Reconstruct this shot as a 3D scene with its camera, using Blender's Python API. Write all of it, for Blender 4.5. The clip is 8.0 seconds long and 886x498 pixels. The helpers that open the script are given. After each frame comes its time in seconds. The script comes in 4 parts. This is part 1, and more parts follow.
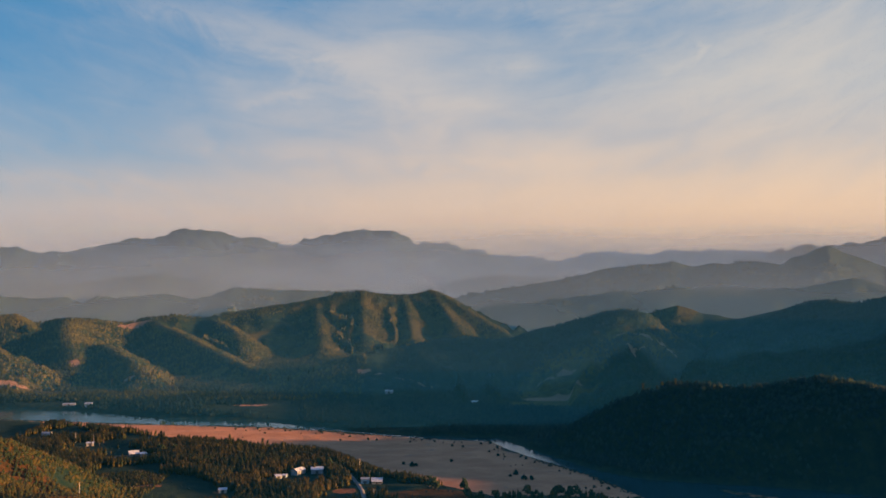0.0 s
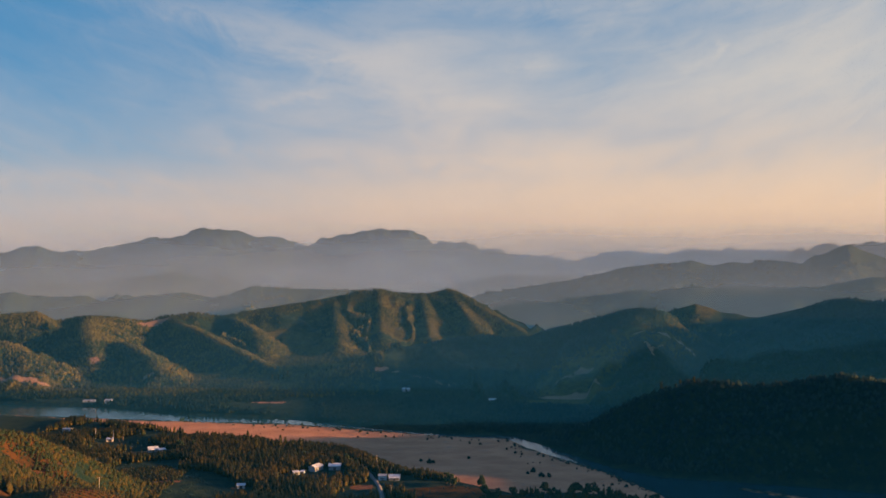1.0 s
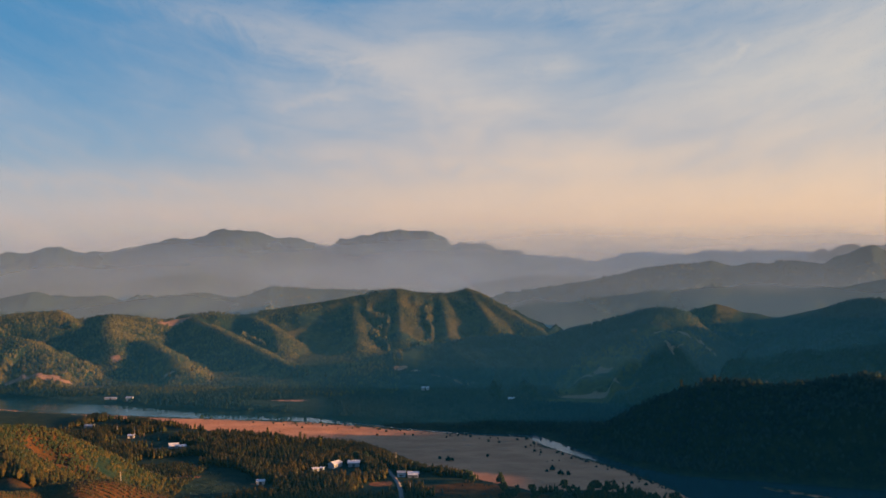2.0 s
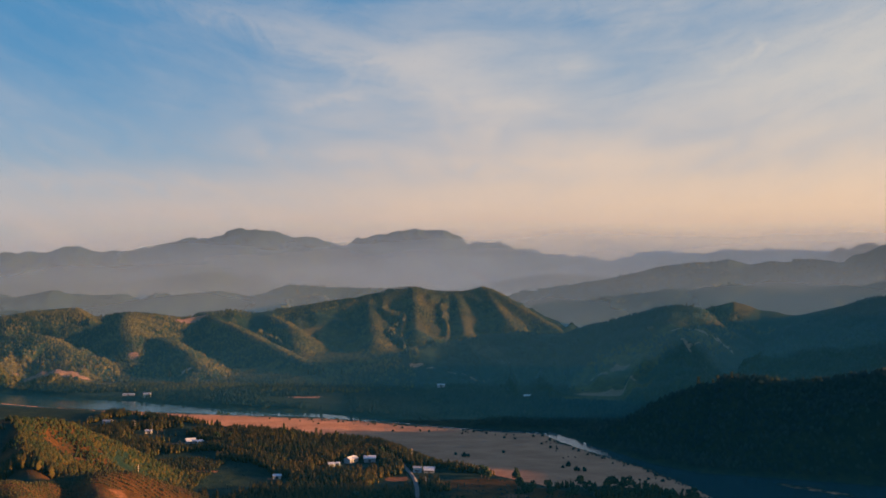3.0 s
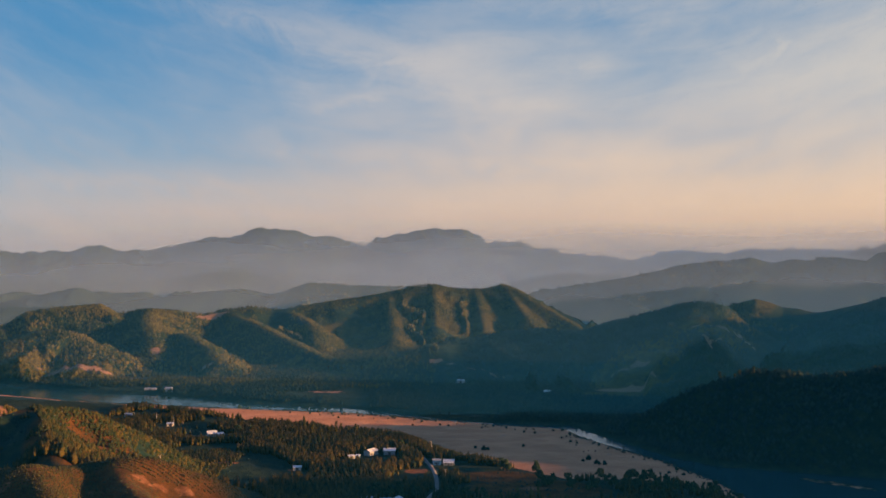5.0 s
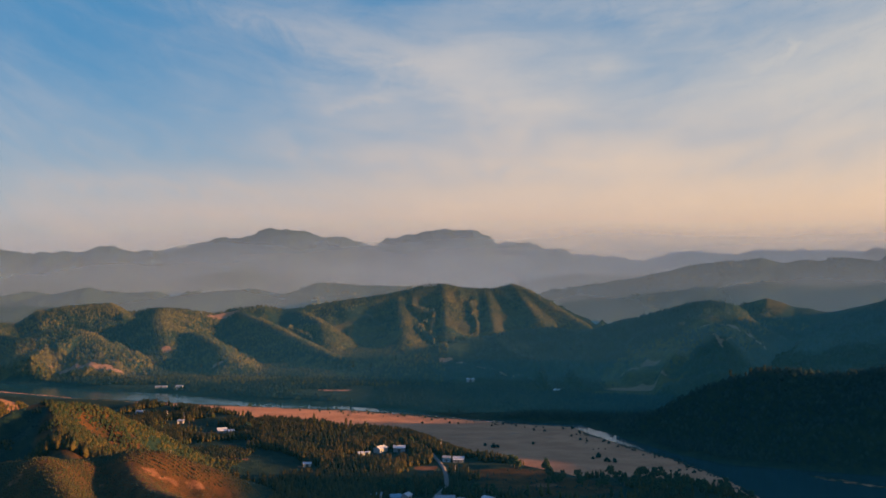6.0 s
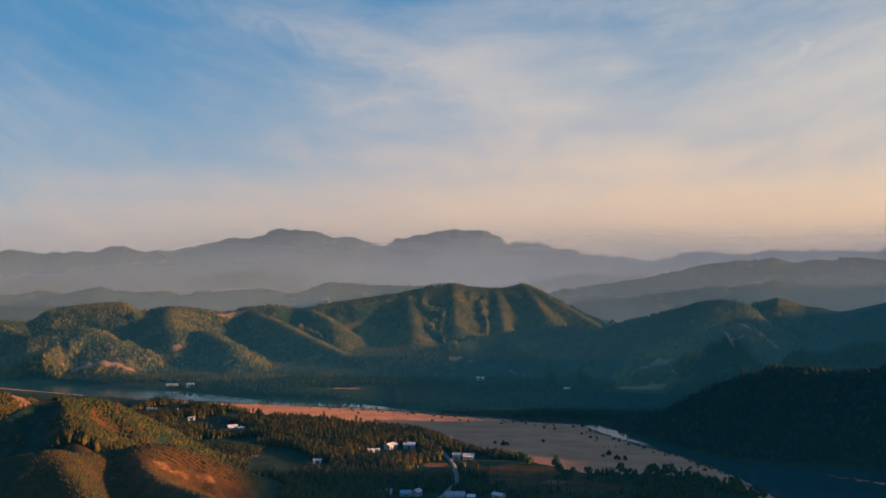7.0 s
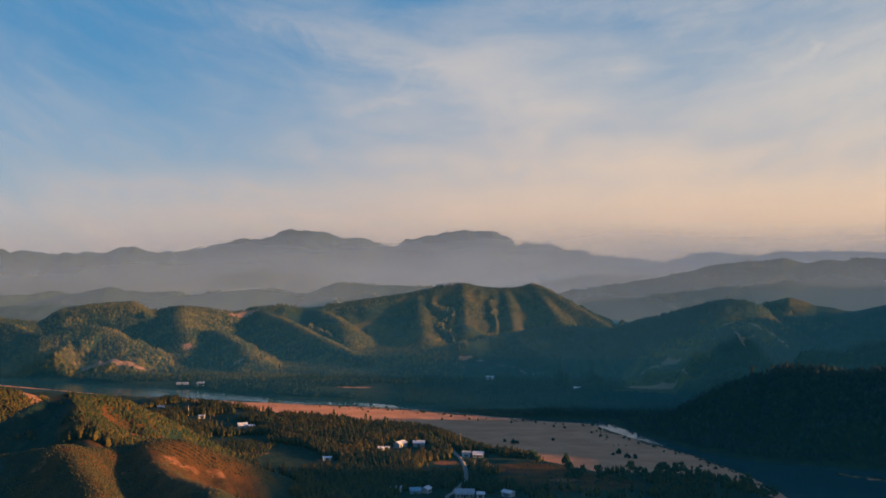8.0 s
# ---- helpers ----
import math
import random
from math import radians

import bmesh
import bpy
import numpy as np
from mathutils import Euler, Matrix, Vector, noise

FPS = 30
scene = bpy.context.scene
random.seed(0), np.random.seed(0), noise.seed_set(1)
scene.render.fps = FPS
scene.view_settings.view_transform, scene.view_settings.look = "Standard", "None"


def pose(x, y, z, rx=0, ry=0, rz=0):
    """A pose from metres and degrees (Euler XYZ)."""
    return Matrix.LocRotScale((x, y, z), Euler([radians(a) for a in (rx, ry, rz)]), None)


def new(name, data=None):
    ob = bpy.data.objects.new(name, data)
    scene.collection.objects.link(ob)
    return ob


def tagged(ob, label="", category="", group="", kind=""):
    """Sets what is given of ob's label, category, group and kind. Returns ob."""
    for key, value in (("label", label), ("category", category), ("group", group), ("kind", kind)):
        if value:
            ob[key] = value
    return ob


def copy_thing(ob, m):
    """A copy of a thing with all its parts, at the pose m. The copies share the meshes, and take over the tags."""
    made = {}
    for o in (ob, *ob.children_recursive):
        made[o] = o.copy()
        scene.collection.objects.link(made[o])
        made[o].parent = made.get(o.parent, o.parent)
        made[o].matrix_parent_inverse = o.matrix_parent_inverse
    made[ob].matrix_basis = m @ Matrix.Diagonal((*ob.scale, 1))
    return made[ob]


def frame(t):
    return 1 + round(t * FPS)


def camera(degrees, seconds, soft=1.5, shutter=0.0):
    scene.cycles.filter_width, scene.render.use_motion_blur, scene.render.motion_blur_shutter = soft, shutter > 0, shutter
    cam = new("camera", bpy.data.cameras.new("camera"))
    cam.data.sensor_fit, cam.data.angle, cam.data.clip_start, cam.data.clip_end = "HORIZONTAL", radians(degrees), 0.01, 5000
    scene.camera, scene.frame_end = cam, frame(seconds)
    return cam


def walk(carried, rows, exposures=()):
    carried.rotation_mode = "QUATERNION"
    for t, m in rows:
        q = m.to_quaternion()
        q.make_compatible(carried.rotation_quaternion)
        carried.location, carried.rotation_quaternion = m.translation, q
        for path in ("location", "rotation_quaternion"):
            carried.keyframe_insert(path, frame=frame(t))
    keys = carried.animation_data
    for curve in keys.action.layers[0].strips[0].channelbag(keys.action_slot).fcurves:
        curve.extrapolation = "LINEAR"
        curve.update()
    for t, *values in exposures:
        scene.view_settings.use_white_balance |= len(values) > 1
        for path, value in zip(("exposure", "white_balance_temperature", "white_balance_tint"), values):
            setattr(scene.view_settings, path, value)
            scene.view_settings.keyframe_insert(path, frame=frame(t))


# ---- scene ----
# ---------------------------------------------------------------- camera
cam = camera(52.0, 8.0, soft=1.6)
# seconds, eye height, yaw, pitch, roll: a slow descent with a pan to the left
ROWS = [
    (0.0, 150.10, -1.68, 0.76, 0.00),
    (0.5, 149.33, -1.14, 0.75, 0.01),
    (1.0, 148.24, -0.59, 0.74, 0.02),
    (1.5, 146.87, 0.00, 0.83, 0.03),
    (3.0, 142.45, 1.60, 0.82, 0.05),
    (3.5, 141.30, 1.91, 0.78, 0.05),
    (4.0, 140.00, 2.22, 0.77, 0.06),
    (4.5, 138.68, 2.53, 0.79, 0.07),
    (6.0, 134.40, 3.46, 0.92, 0.12),
    (6.5, 133.15, 3.76, 0.90, 0.14),
    (7.0, 131.85, 4.09, 0.97, 0.15),
    (7.5, 130.68, 4.40, 1.00, 0.16),
    (8.0, 129.68, 4.70, 1.04, 0.17),
]
scene.view_settings.exposure = 1.6
walk(cam, [(t, pose(0, 0, h, 90 + pitch, -roll, yaw)) for t, h, yaw, pitch, roll in ROWS])

# ---------------------------------------------------------------- light
SUN_AZ, SUN_EL = 97.0, 9.2          # degrees right of +y, degrees up
sun = new("sun", bpy.data.lights.new("sun", "SUN"))
sun.data.energy, sun.data.angle, sun.data.color = 5.0, radians(2.0), (1.0, 0.47, 0.17)
SUN_DIR = Vector((math.sin(radians(SUN_AZ)) * math.cos(radians(SUN_EL)), math.cos(radians(SUN_AZ)) * math.cos(radians(SUN_EL)), math.sin(radians(SUN_EL))))
sun.matrix_world = Matrix.Translation(SUN_DIR * 3000) @ SUN_DIR.to_track_quat("Z", "Y").to_matrix().to_4x4()


class Nodes:
    """Short hand for building node trees."""

    def __init__(self, tree):
        self.tree = tree
        tree.nodes.clear()

    def add(self, kind, values=(), **settings):
        n = self.tree.nodes.new(kind)
        for key, value in settings.items():
            setattr(n, key, value)
        for key, value in dict(values).items():
            self.put(n.inputs[key], value)
        return n

    def put(self, socket, value):
        if isinstance(value, bpy.types.NodeSocket):
            self.tree.links.new(value, socket)
        elif isinstance(value, bpy.types.Node):
            self.tree.links.new(value.outputs[0], socket)
        else:
            socket.default_value = value

    def math(self, op, a, b=0.0, c=0.0, clamp=False):
        return self.add("ShaderNodeMath", {0: a, 1: b, 2: c}, operation=op, use_clamp=clamp).outputs[0]

    def noise(self, vector, scale, detail=4.0, rough=0.55, distortion=0.0):
        return self.add("ShaderNodeTexNoise", {"Vector": vector, "Scale": scale, "Detail": detail, "Roughness": rough, "Distortion": distortion}).outputs["Fac"]

    def range(self, v, a, b, c=0.0, d=1.0, smooth=True):
        return self.add("ShaderNodeMapRange", {"Value": v, "From Min": a, "From Max": b, "To Min": c, "To Max": d},
                        interpolation_type="SMOOTHSTEP" if smooth else "LINEAR").outputs["Result"]

    def mix(self, fac, a, b, blend="MIX"):
        n = self.add("ShaderNodeMix", data_type="RGBA", blend_type=blend)
        for i, v in ((0, fac), (6, a), (7, b)):
            self.put(n.inputs[i], v)
        return n.outputs[2]

    def mapped(self, vector, scale=(1, 1, 1), rot=(0, 0, 0), loc=(0, 0, 0)):
        return self.add("ShaderNodeMapping", {"Vector": vector, "Scale": scale, "Rotation": rot, "Location": loc}).outputs[0]


def rgb(r, g, b):
    """Linear colour from display values 0..255."""
    return tuple(((v / 255 + 0.055) / 1.055) ** 2.4 if v > 10 else v / 255 / 12.92 for v in (r, g, b)) + (1.0,)


world = bpy.data.worlds.new("sky")
scene.world = world
world.use_nodes = True
k = Nodes(world.node_tree)
way = k.add("ShaderNodeTexCoord").outputs["Generated"]
sep = k.add("ShaderNodeSeparateXYZ", {0: way})
up = sep.outputs[2]
air = k.add("ShaderNodeTexSky", sky_type="NISHITA", sun_disc=False, sun_elevation=radians(SUN_EL), sun_rotation=radians(SUN_AZ), altitude=200.0, dust_density=0.6, air_density=1.2, ozone_density=3.0)
air_col = k.mix(1.0, air.outputs[0], (0.067, 0.119, 0.164, 1), "MULTIPLY")
air_col = k.mix(1.0, air_col, k.mix(k.range(up, 0.27, 0.9), (1, 1, 1, 1), (1.20, 1.66, 1.82, 1)), "MULTIPLY")
# the sky in flat coordinates about +y: u to the right, v up
ahead = k.math("MAXIMUM", sep.outputs[1], 0.2)
su, sv = k.math("DIVIDE", sep.outputs[0], ahead), k.math("DIVIDE", up, ahead)
# high thin cloud, blown out into soft streaks that fan upwards to both sides
fan_v = k.math("MULTIPLY_ADD", k.math("MULTIPLY", su, su), -0.5, sv)
flat = k.add("ShaderNodeCombineXYZ", {0: su, 1: fan_v}).outputs[0]
blow = k.noise(k.mapped(flat, (3.2, 8.5, 1), (0, 0, radians(6)), (0.3, 0.7, 0)), 1.0, 5.0, 0.55, 0.5)
fray = k.noise(k.mapped(flat, (8.0, 34.0, 1), (0, 0, radians(-3))), 1.0, 7.0, 0.60, 0.6)
curl = k.noise(k.mapped(flat, (16.0, 22.0, 1), (0, 0, radians(20))), 1.0, 6.0, 0.62, 0.9)
wob_a = k.math("MULTIPLY_ADD", k.math("SUBTRACT", curl, 0.5), 0.10, su)
wob_v = k.math("MULTIPLY_ADD", k.math("SUBTRACT", curl, 0.5), 0.045, sv)


def plume(a0, v0, length, width, tilt, strength):
    """One soft streak of cloud: where it lies, its half length and half width, its slant."""
    c, sn = math.cos(radians(tilt)), math.sin(radians(tilt))
    da, dv = k.math("SUBTRACT", wob_a, a0), k.math("SUBTRACT", wob_v, v0)
    p = k.math("ADD", k.math("MULTIPLY", da, c / length), k.math("MULTIPLY", dv, sn / length))
    q = k.math("ADD", k.math("MULTIPLY", da, -sn / width), k.math("MULTIPLY", dv, c / width))
    d = k.math("ADD", k.math("MULTIPLY", p, p), k.math("MULTIPLY", q, q))
    return k.math("MULTIPLY", k.math("EXPONENT", k.math("MULTIPLY", d, -1.0)), strength)


PLUMES = [
    (-0.235, 0.270, 0.11, 0.018, -17, 0.24), (-0.085, 0.222, 0.11, 0.024, -20, 0.26), (0.00, 0.180, 0.16, 0.045, -24, 0.24), (-0.03, 0.235, 0.06, 0.014, 4, 0.12),
    (-0.152, 0.180, 0.038, 0.0055, 7, 0.26), (0.112, 0.219, 0.034, 0.008, 6, 0.24), (0.313, 0.232, 0.006, 0.016, -14, 0.22), (0.290, 0.216, 0.016, 0.006, 35, 0.12),
    (0.055, 0.174, 0.05, 0.010, 4, 0.12), (-0.38, 0.090, 0.17, 0.010, -3, 0.24), (-0.30, 0.060, 0.16, 0.008, -2, 0.12), (0.22, 0.275, 0.06, 0.010, 28, 0.14),
    (0.36, 0.190, 0.20, 0.030, 16, 0.18), (0.50, 0.270, 0.12, 0.03, 20, 0.16), (0.16, 0.120, 0.22, 0.020, 6, 0.14), (-0.14, 0.125, 0.12, 0.012, -4, 0.14), (-0.20, 0.150, 0.08, 0.010, 3, 0.12),
    (-0.12, 0.295, 0.07, 0.016, 0, -0.30), (0.10, 0.262, 0.09, 0.018, -4, -0.22), (0.20, 0.215, 0.05, 0.020, 10, -0.12), (-0.02, 0.092, 0.12, 0.010, 2, -0.16), (-0.32, 0.118, 0.15, 0.010, -2, -0.10), (0.09, 0.150, 0.05, 0.008, 0, -0.10),
    (-0.45, 0.235, 0.14, 0.05, -8, -0.14), (0.33, 0.275, 0.07, 0.016, 14, -0.14),
]
cover = k.range(su, -0.46, 0.10, 0.24, 0.54)
cover = k.math("ADD", cover, k.range(sv, 0.0, 0.15, 0.52, 0.0))
cover = k.math("ADD", cover, k.range(sv, 0.17, 0.31, 0.0, -0.16))
cover = k.math("ADD", cover, k.range(su, 0.10, 0.5, 0.0, 0.12))
cover = k.math("ADD", cover, k.math("MULTIPLY_ADD", blow, 0.40, -0.20))
cover = k.math("ADD", cover, k.math("MULTIPLY_ADD", fray, 0.42, -0.21))
cover = k.math("ADD", cover, k.math("MULTIPLY_ADD", curl, 0.22, -0.11))
for row in PLUMES:
    cover = k.math("MULTIPLY_ADD", plume(*row), 0.58, cover)
cover = k.range(cover, -0.10, 1.0, 0.0, 1.0)
cover = k.math("MULTIPLY", cover, k.range(up, 0.30, 0.62, 1.0, 0.3))
low = k.mix(k.range(su, -0.48, 0.48), rgb(208, 185, 171), rgb(248, 206, 166))
high = k.mix(k.range(su, -0.45, 0.48), rgb(190, 186, 188), rgb(205, 198, 190))
veil_col = k.mix(k.range(sv, 0.0, 0.22), low, high)
clear = k.mix(k.range(sv, 0.02, 0.30), rgb(135, 165, 192), rgb(78, 138, 182))
clear = k.mix(k.range(up, 0.28, 0.5, 0.8, 0.0), air_col, clear)
sky = k.mix(cover, clear, veil_col)
back = k.add("ShaderNodeBackground", {"Color": sky, "Strength": 0.345})
k.add("ShaderNodeOutputWorld", {"Surface": back})


# ---------------------------------------------------------------- terrain shape
def lattice(ix, iy, seed):
    v = (ix.astype(np.int64) * 374761393 + iy.astype(np.int64) * 668265263 + seed * 974634077) & 0xFFFFFFFF
    v = ((v ^ (v >> 13)) * 1274126177) & 0xFFFFFFFF
    return ((v ^ (v >> 16)) & 0xFFFF) / 65535.0


def vnoise(x, y, seed=0):
    """Smooth value noise, 0 to 1."""
    x, y = np.asarray(x, float), np.asarray(y, float)
    ix, iy = np.floor(x), np.floor(y)
    fx, fy = x - ix, y - iy
    fx, fy = fx * fx * fx * (fx * (fx * 6 - 15) + 10), fy * fy * fy * (fy * (fy * 6 - 15) + 10)
    a, b = lattice(ix, iy, seed), lattice(ix + 1, iy, seed)
    c, d = lattice(ix, iy + 1, seed), lattice(ix + 1, iy + 1, seed)
    return (a + (b - a) * fx) * (1 - fy) + (c + (d - c) * fx) * fy


def fbm(x, y, seed=0, octaves=4, gain=0.5):
    total, amp, full = 0.0, 1.0, 0.0
    for o in range(octaves):
        total, full = total + amp * vnoise(x * 2 ** o + 17.3 * o, y * 2 ** o - 9.1 * o, seed + o), full + amp
        amp *= gain
    return total / full


def ridged(x, y, seed=0, octaves=3):
    total, amp, full = 0.0, 1.0, 0.0
    for o in range(octaves):
        total, full = total + amp * (1 - np.abs(2 * vnoise(x * 2 ** o + 5.7 * o, y * 2 ** o + 3.3 * o, seed + o) - 1)), full + amp
        amp *= 0.5
    return total / full


# crest lines: (x, y, height); slope; spur strength; spur length; roundness; how far tree tops stand over the ground there
RIDGES = {
    "far": ([(-3300, 3300, 150), (-2700, 3750, 190), (-2349, 3955, 192), (-2227, 4025, 193), (-2142, 4071, 177), (-2077, 4104, 186), (-1954, 4164, 173), (-1893, 4193, 208), (-1846, 4213, 214), (-1775, 4244, 193), (-1609, 4309, 196), (-1458, 4363, 230), (-1355, 4396, 259), (-1223, 4434, 276), (-1143, 4456, 305), (-1021, 4485, 303), (-896, 4512, 275), (-785, 4533, 267), (-672, 4551, 233), (-630, 4557, 224), (-517, 4571, 270), (-375, 4585, 290), (-317, 4589, 310), (-132, 4598, 310), (-4, 4600, 239), (166, 4597, 238), (265, 4592, 212), (459, 4577, 181), (731, 4542, 150)], 0.30, 0.35, 210, 20, 0),
    "haze_range": ([(610, 4812, 127), (786, 4786, 163), (932, 4760, 199), (1159, 4709, 189), (1352, 4658, 204), (1617, 4572, 211), (1719, 4535, 194), (1987, 4424, 171), (2600, 4100, 170)], 0.3, 0.3, 200, 20, 0),
    "east_far": ([(1123, 3420, 123), (1276, 3366, 164), (1386, 3322, 197), (1440, 3300, 211), (1466, 3288, 203), (1527, 3260, 202), (1578, 3236, 224), (1611, 3220, 216), (1673, 3188, 237), (1874, 3074, 223), (2500, 2700, 220)], 0.32, 0.35, 150, 12, 0),
    "east_haze": ([(74, 2229, 56), (150, 2225, 77), (226, 2219, 91), (307, 2209, 101), (375, 2198, 116), (442, 2186, 133), (494, 2175, 142), (559, 2159, 146), (609, 2145, 155), (659, 2130, 140), (695, 2119, 147), (732, 2107, 145), (779, 2090, 157), (842, 2065, 147), (859, 2058, 163), (930, 2027, 185), (956, 2015, 176), (998, 1994, 156), (1036, 1975, 140), (1160, 1904, 141), (1500, 1700, 170), (1800, 1400, 180)], 0.30, 0.5, 90, 6, 3),
    "east_low": ([(70, 1779, 48), (142, 1774, 62), (235, 1764, 76), (299, 1755, 82), (379, 1739, 93), (428, 1728, 98), (509, 1706, 104), (612, 1671, 100), (710, 1632, 109), (778, 1601, 121), (827, 1576, 113), (926, 1520, 114), (1150, 1380, 120)], 0.28, 0.5, 90, 8, 4),
    "foothills": ([(-1500, 2000, 30), (-1245, 2100, 24), (-1118, 2100, 50), (-964, 2100, 80), (-908, 2100, 60), (-783, 2100, 54), (-687, 2100, 68), (-578, 2100, 78), (-497, 2100, 63), (-417, 2100, 93), (-350, 2100, 87), (-230, 2100, 84), (-86, 2100, 78), (20, 2080, 50)], 0.34, 0.9, 80, 6, 2),
    "far_foothills": ([(-1235, 2900, 62), (-1101, 2900, 76), (-987, 2900, 91), (-893, 2900, 104), (-799, 2900, 114), (-743, 2900, 92), (-650, 2900, 82)], 0.32, 0.8, 110, 8, 0),
    "valley_hill": ([(9, 2900, 63), (90, 2900, 82), (171, 2900, 93), (264, 2900, 105), (367, 2900, 102), (447, 2900, 99), (580, 2900, 88)], 0.32, 0.8, 110, 8, 0),
    "mid": ([(-1200, 900, 60), (-900, 1090, 66), (-761, 1175, 69), (-714, 1204, 59), (-673, 1234, 53), (-651, 1250, 69), (-620, 1270, 75), (-566, 1302, 79), (-546, 1320, 66), (-511, 1352, 71), (-482, 1377, 68), (-447, 1404, 60), (-415, 1427, 66), (-382, 1450, 71), (-356, 1468, 64), (-284, 1515, 72), (-232, 1545, 80), (-172, 1576, 88), (-131, 1595, 100), (-105, 1605, 102), (-78, 1615, 98), (-25, 1634, 92), (24, 1650, 100), (45, 1628, 95), (71, 1599, 80), (109, 1552, 58), (154, 1492, 32)], 0.44, 0.75, 62, 8, 6),
    "dark": ([(-140, 1041, 14), (-88, 1080, 32), (-68, 1094, 41), (-36, 1115, 44), (-10, 1130, 47), (20, 1132, 53), (65, 1134, 58), (90, 1134, 54), (117, 1133, 55), (139, 1133, 63), (168, 1131, 70), (204, 1128, 80), (229, 1125, 88), (257, 1121, 92), (277, 1116, 90), (290, 1113, 85), (310, 1107, 69), (345, 1097, 44)], 0.40, 0.7, 62, 8, 4),
    "dark_back": ([(316, 1261, 72), (335, 1256, 83), (361, 1249, 91), (379, 1243, 86), (393, 1239, 80), (414, 1232, 78), (431, 1226, 72)], 0.35, 0.4, 60, 5, 2),
    "spur_lump": ([(-556, 1052, 47), (-544, 1070, 55), (-523, 1080, 58), (-497, 1081, 53), (-475, 1069, 42)], 0.62, 0.3, 40, 14, 5),
    "spur_a": ([(-502, 1328, 70), (-477, 1252, 61), (-445, 1179, 51), (-416, 1126, 38)], 0.62, 0.3, 50, 14, 5),
    "spur_b": ([(-409, 1192, 44), (-373, 1141, 43), (-335, 1090, 34), (-312, 1055, 22)], 0.62, 0.3, 40, 8, 4),
    "spur_c": ([(-416, 1431, 63), (-359, 1353, 53), (-299, 1265, 40), (-231, 1167, 26), (-192, 1114, 19)], 0.62, 0.3, 50, 8, 4),
    "spur_d": ([(-325, 1454, 61), (-290, 1413, 52), (-262, 1360, 42), (-245, 1294, 26)], 0.62, 0.3, 50, 12, 3),
    "spur_e": ([(-172, 1581, 83), (-158, 1483, 62), (-146, 1406, 44), (-138, 1347, 28)], 0.62, 0.3, 50, 8, 2),
    "spur_f": ([(-95, 1597, 98), (-88, 1528, 75), (-84, 1449, 51), (-80, 1399, 32)], 0.62, 0.3, 50, 7, 2),
    "spur_g": ([(-21, 1630, 89), (-14, 1560, 69), (-10, 1490, 49), (-6, 1450, 35)], 0.62, 0.3, 50, 6, 2),
    "spur_h": ([(29, 1650, 97), (44, 1589, 78), (58, 1527, 58), (66, 1476, 44)], 0.62, 0.3, 50, 6, 2),
    "spur_i": ([(-712, 1123, 64), (-642, 1108, 57), (-595, 1077, 46)], 0.62, 0.3, 50, 8, 4),
    # past x 560 the crest is unseen, raised there to shade the valley
    "east": ([(432, 1226, 74), (473, 1181, 89), (499, 1148, 100), (519, 1122, 104), (535, 1099, 100), (545, 1083, 105), (557, 1063, 109), (624, 1025, 134), (760, 930, 174), (900, 760, 160), (1000, 500, 120)], 0.30, 0.5, 80, 8, 4),
    # unseen tail past x 325, its heights set to shade the near bank
    "front": ([(124, 730, 21), (155, 724, 40), (193, 714, 54), (200, 710, 58), (229, 699, 58), (243, 691, 57), (263, 679, 60), (293, 652, 70), (325, 620, 66), (372, 581, 62), (470, 520, 80), (560, 430, 142), (640, 300, 178), (700, 180, 160)], 0.62, 0.35, 60, 8, 5),
    "hill": ([(-330, 432, 24), (-262, 394, 36), (-214, 362, 50), (-194, 350, 55), (-173, 333, 60), (-167, 352, 56), (-170, 372, 52), (-169, 384, 51), (-160, 378, 53), (-144, 362, 58), (-135, 365, 57), (-126, 368, 53), (-118, 373, 49), (-110, 379, 44), (-100, 389, 38), (-89, 400, 30), (-76, 413, 19)], 0.66, 0.25, 34, 7, 0),
    "hill_spur_a": ([(-170, 334, 59), (-153, 309, 58), (-138, 289, 56), (-122, 263, 52)], 0.82, 0.25, 30, 4, 0),
    "hill_spur_b": ([(-151, 362, 56), (-137, 338, 54), (-125, 322, 53), (-100, 296, 55)], 0.80, 0.25, 30, 4, 0),
    "back_hill": ([(-330, 380, 50), (-278, 440, 47), (-263, 453, 53), (-257, 467, 59), (-251, 481, 61), (-240, 500, 58), (-234, 511, 56), (-228, 522, 51), (-221, 532, 44), (-213, 543, 38), (-205, 553, 30), (-190, 575, 14)], 0.68, 0.35, 40, 5, 4),
    "back_spur": ([(-244, 482, 60), (-221, 443, 57), (-200, 408, 54), (-182, 379, 51)], 0.72, 0.25, 30, 4, 3),
    "west_hill": ([(-560, 480, 60), (-424, 582, 46), (-385, 608, 47), (-367, 620, 44), (-354, 627, 41), (-341, 634, 36), (-325, 645, 20)], 0.5, 0.4, 40, 5, 3),
}
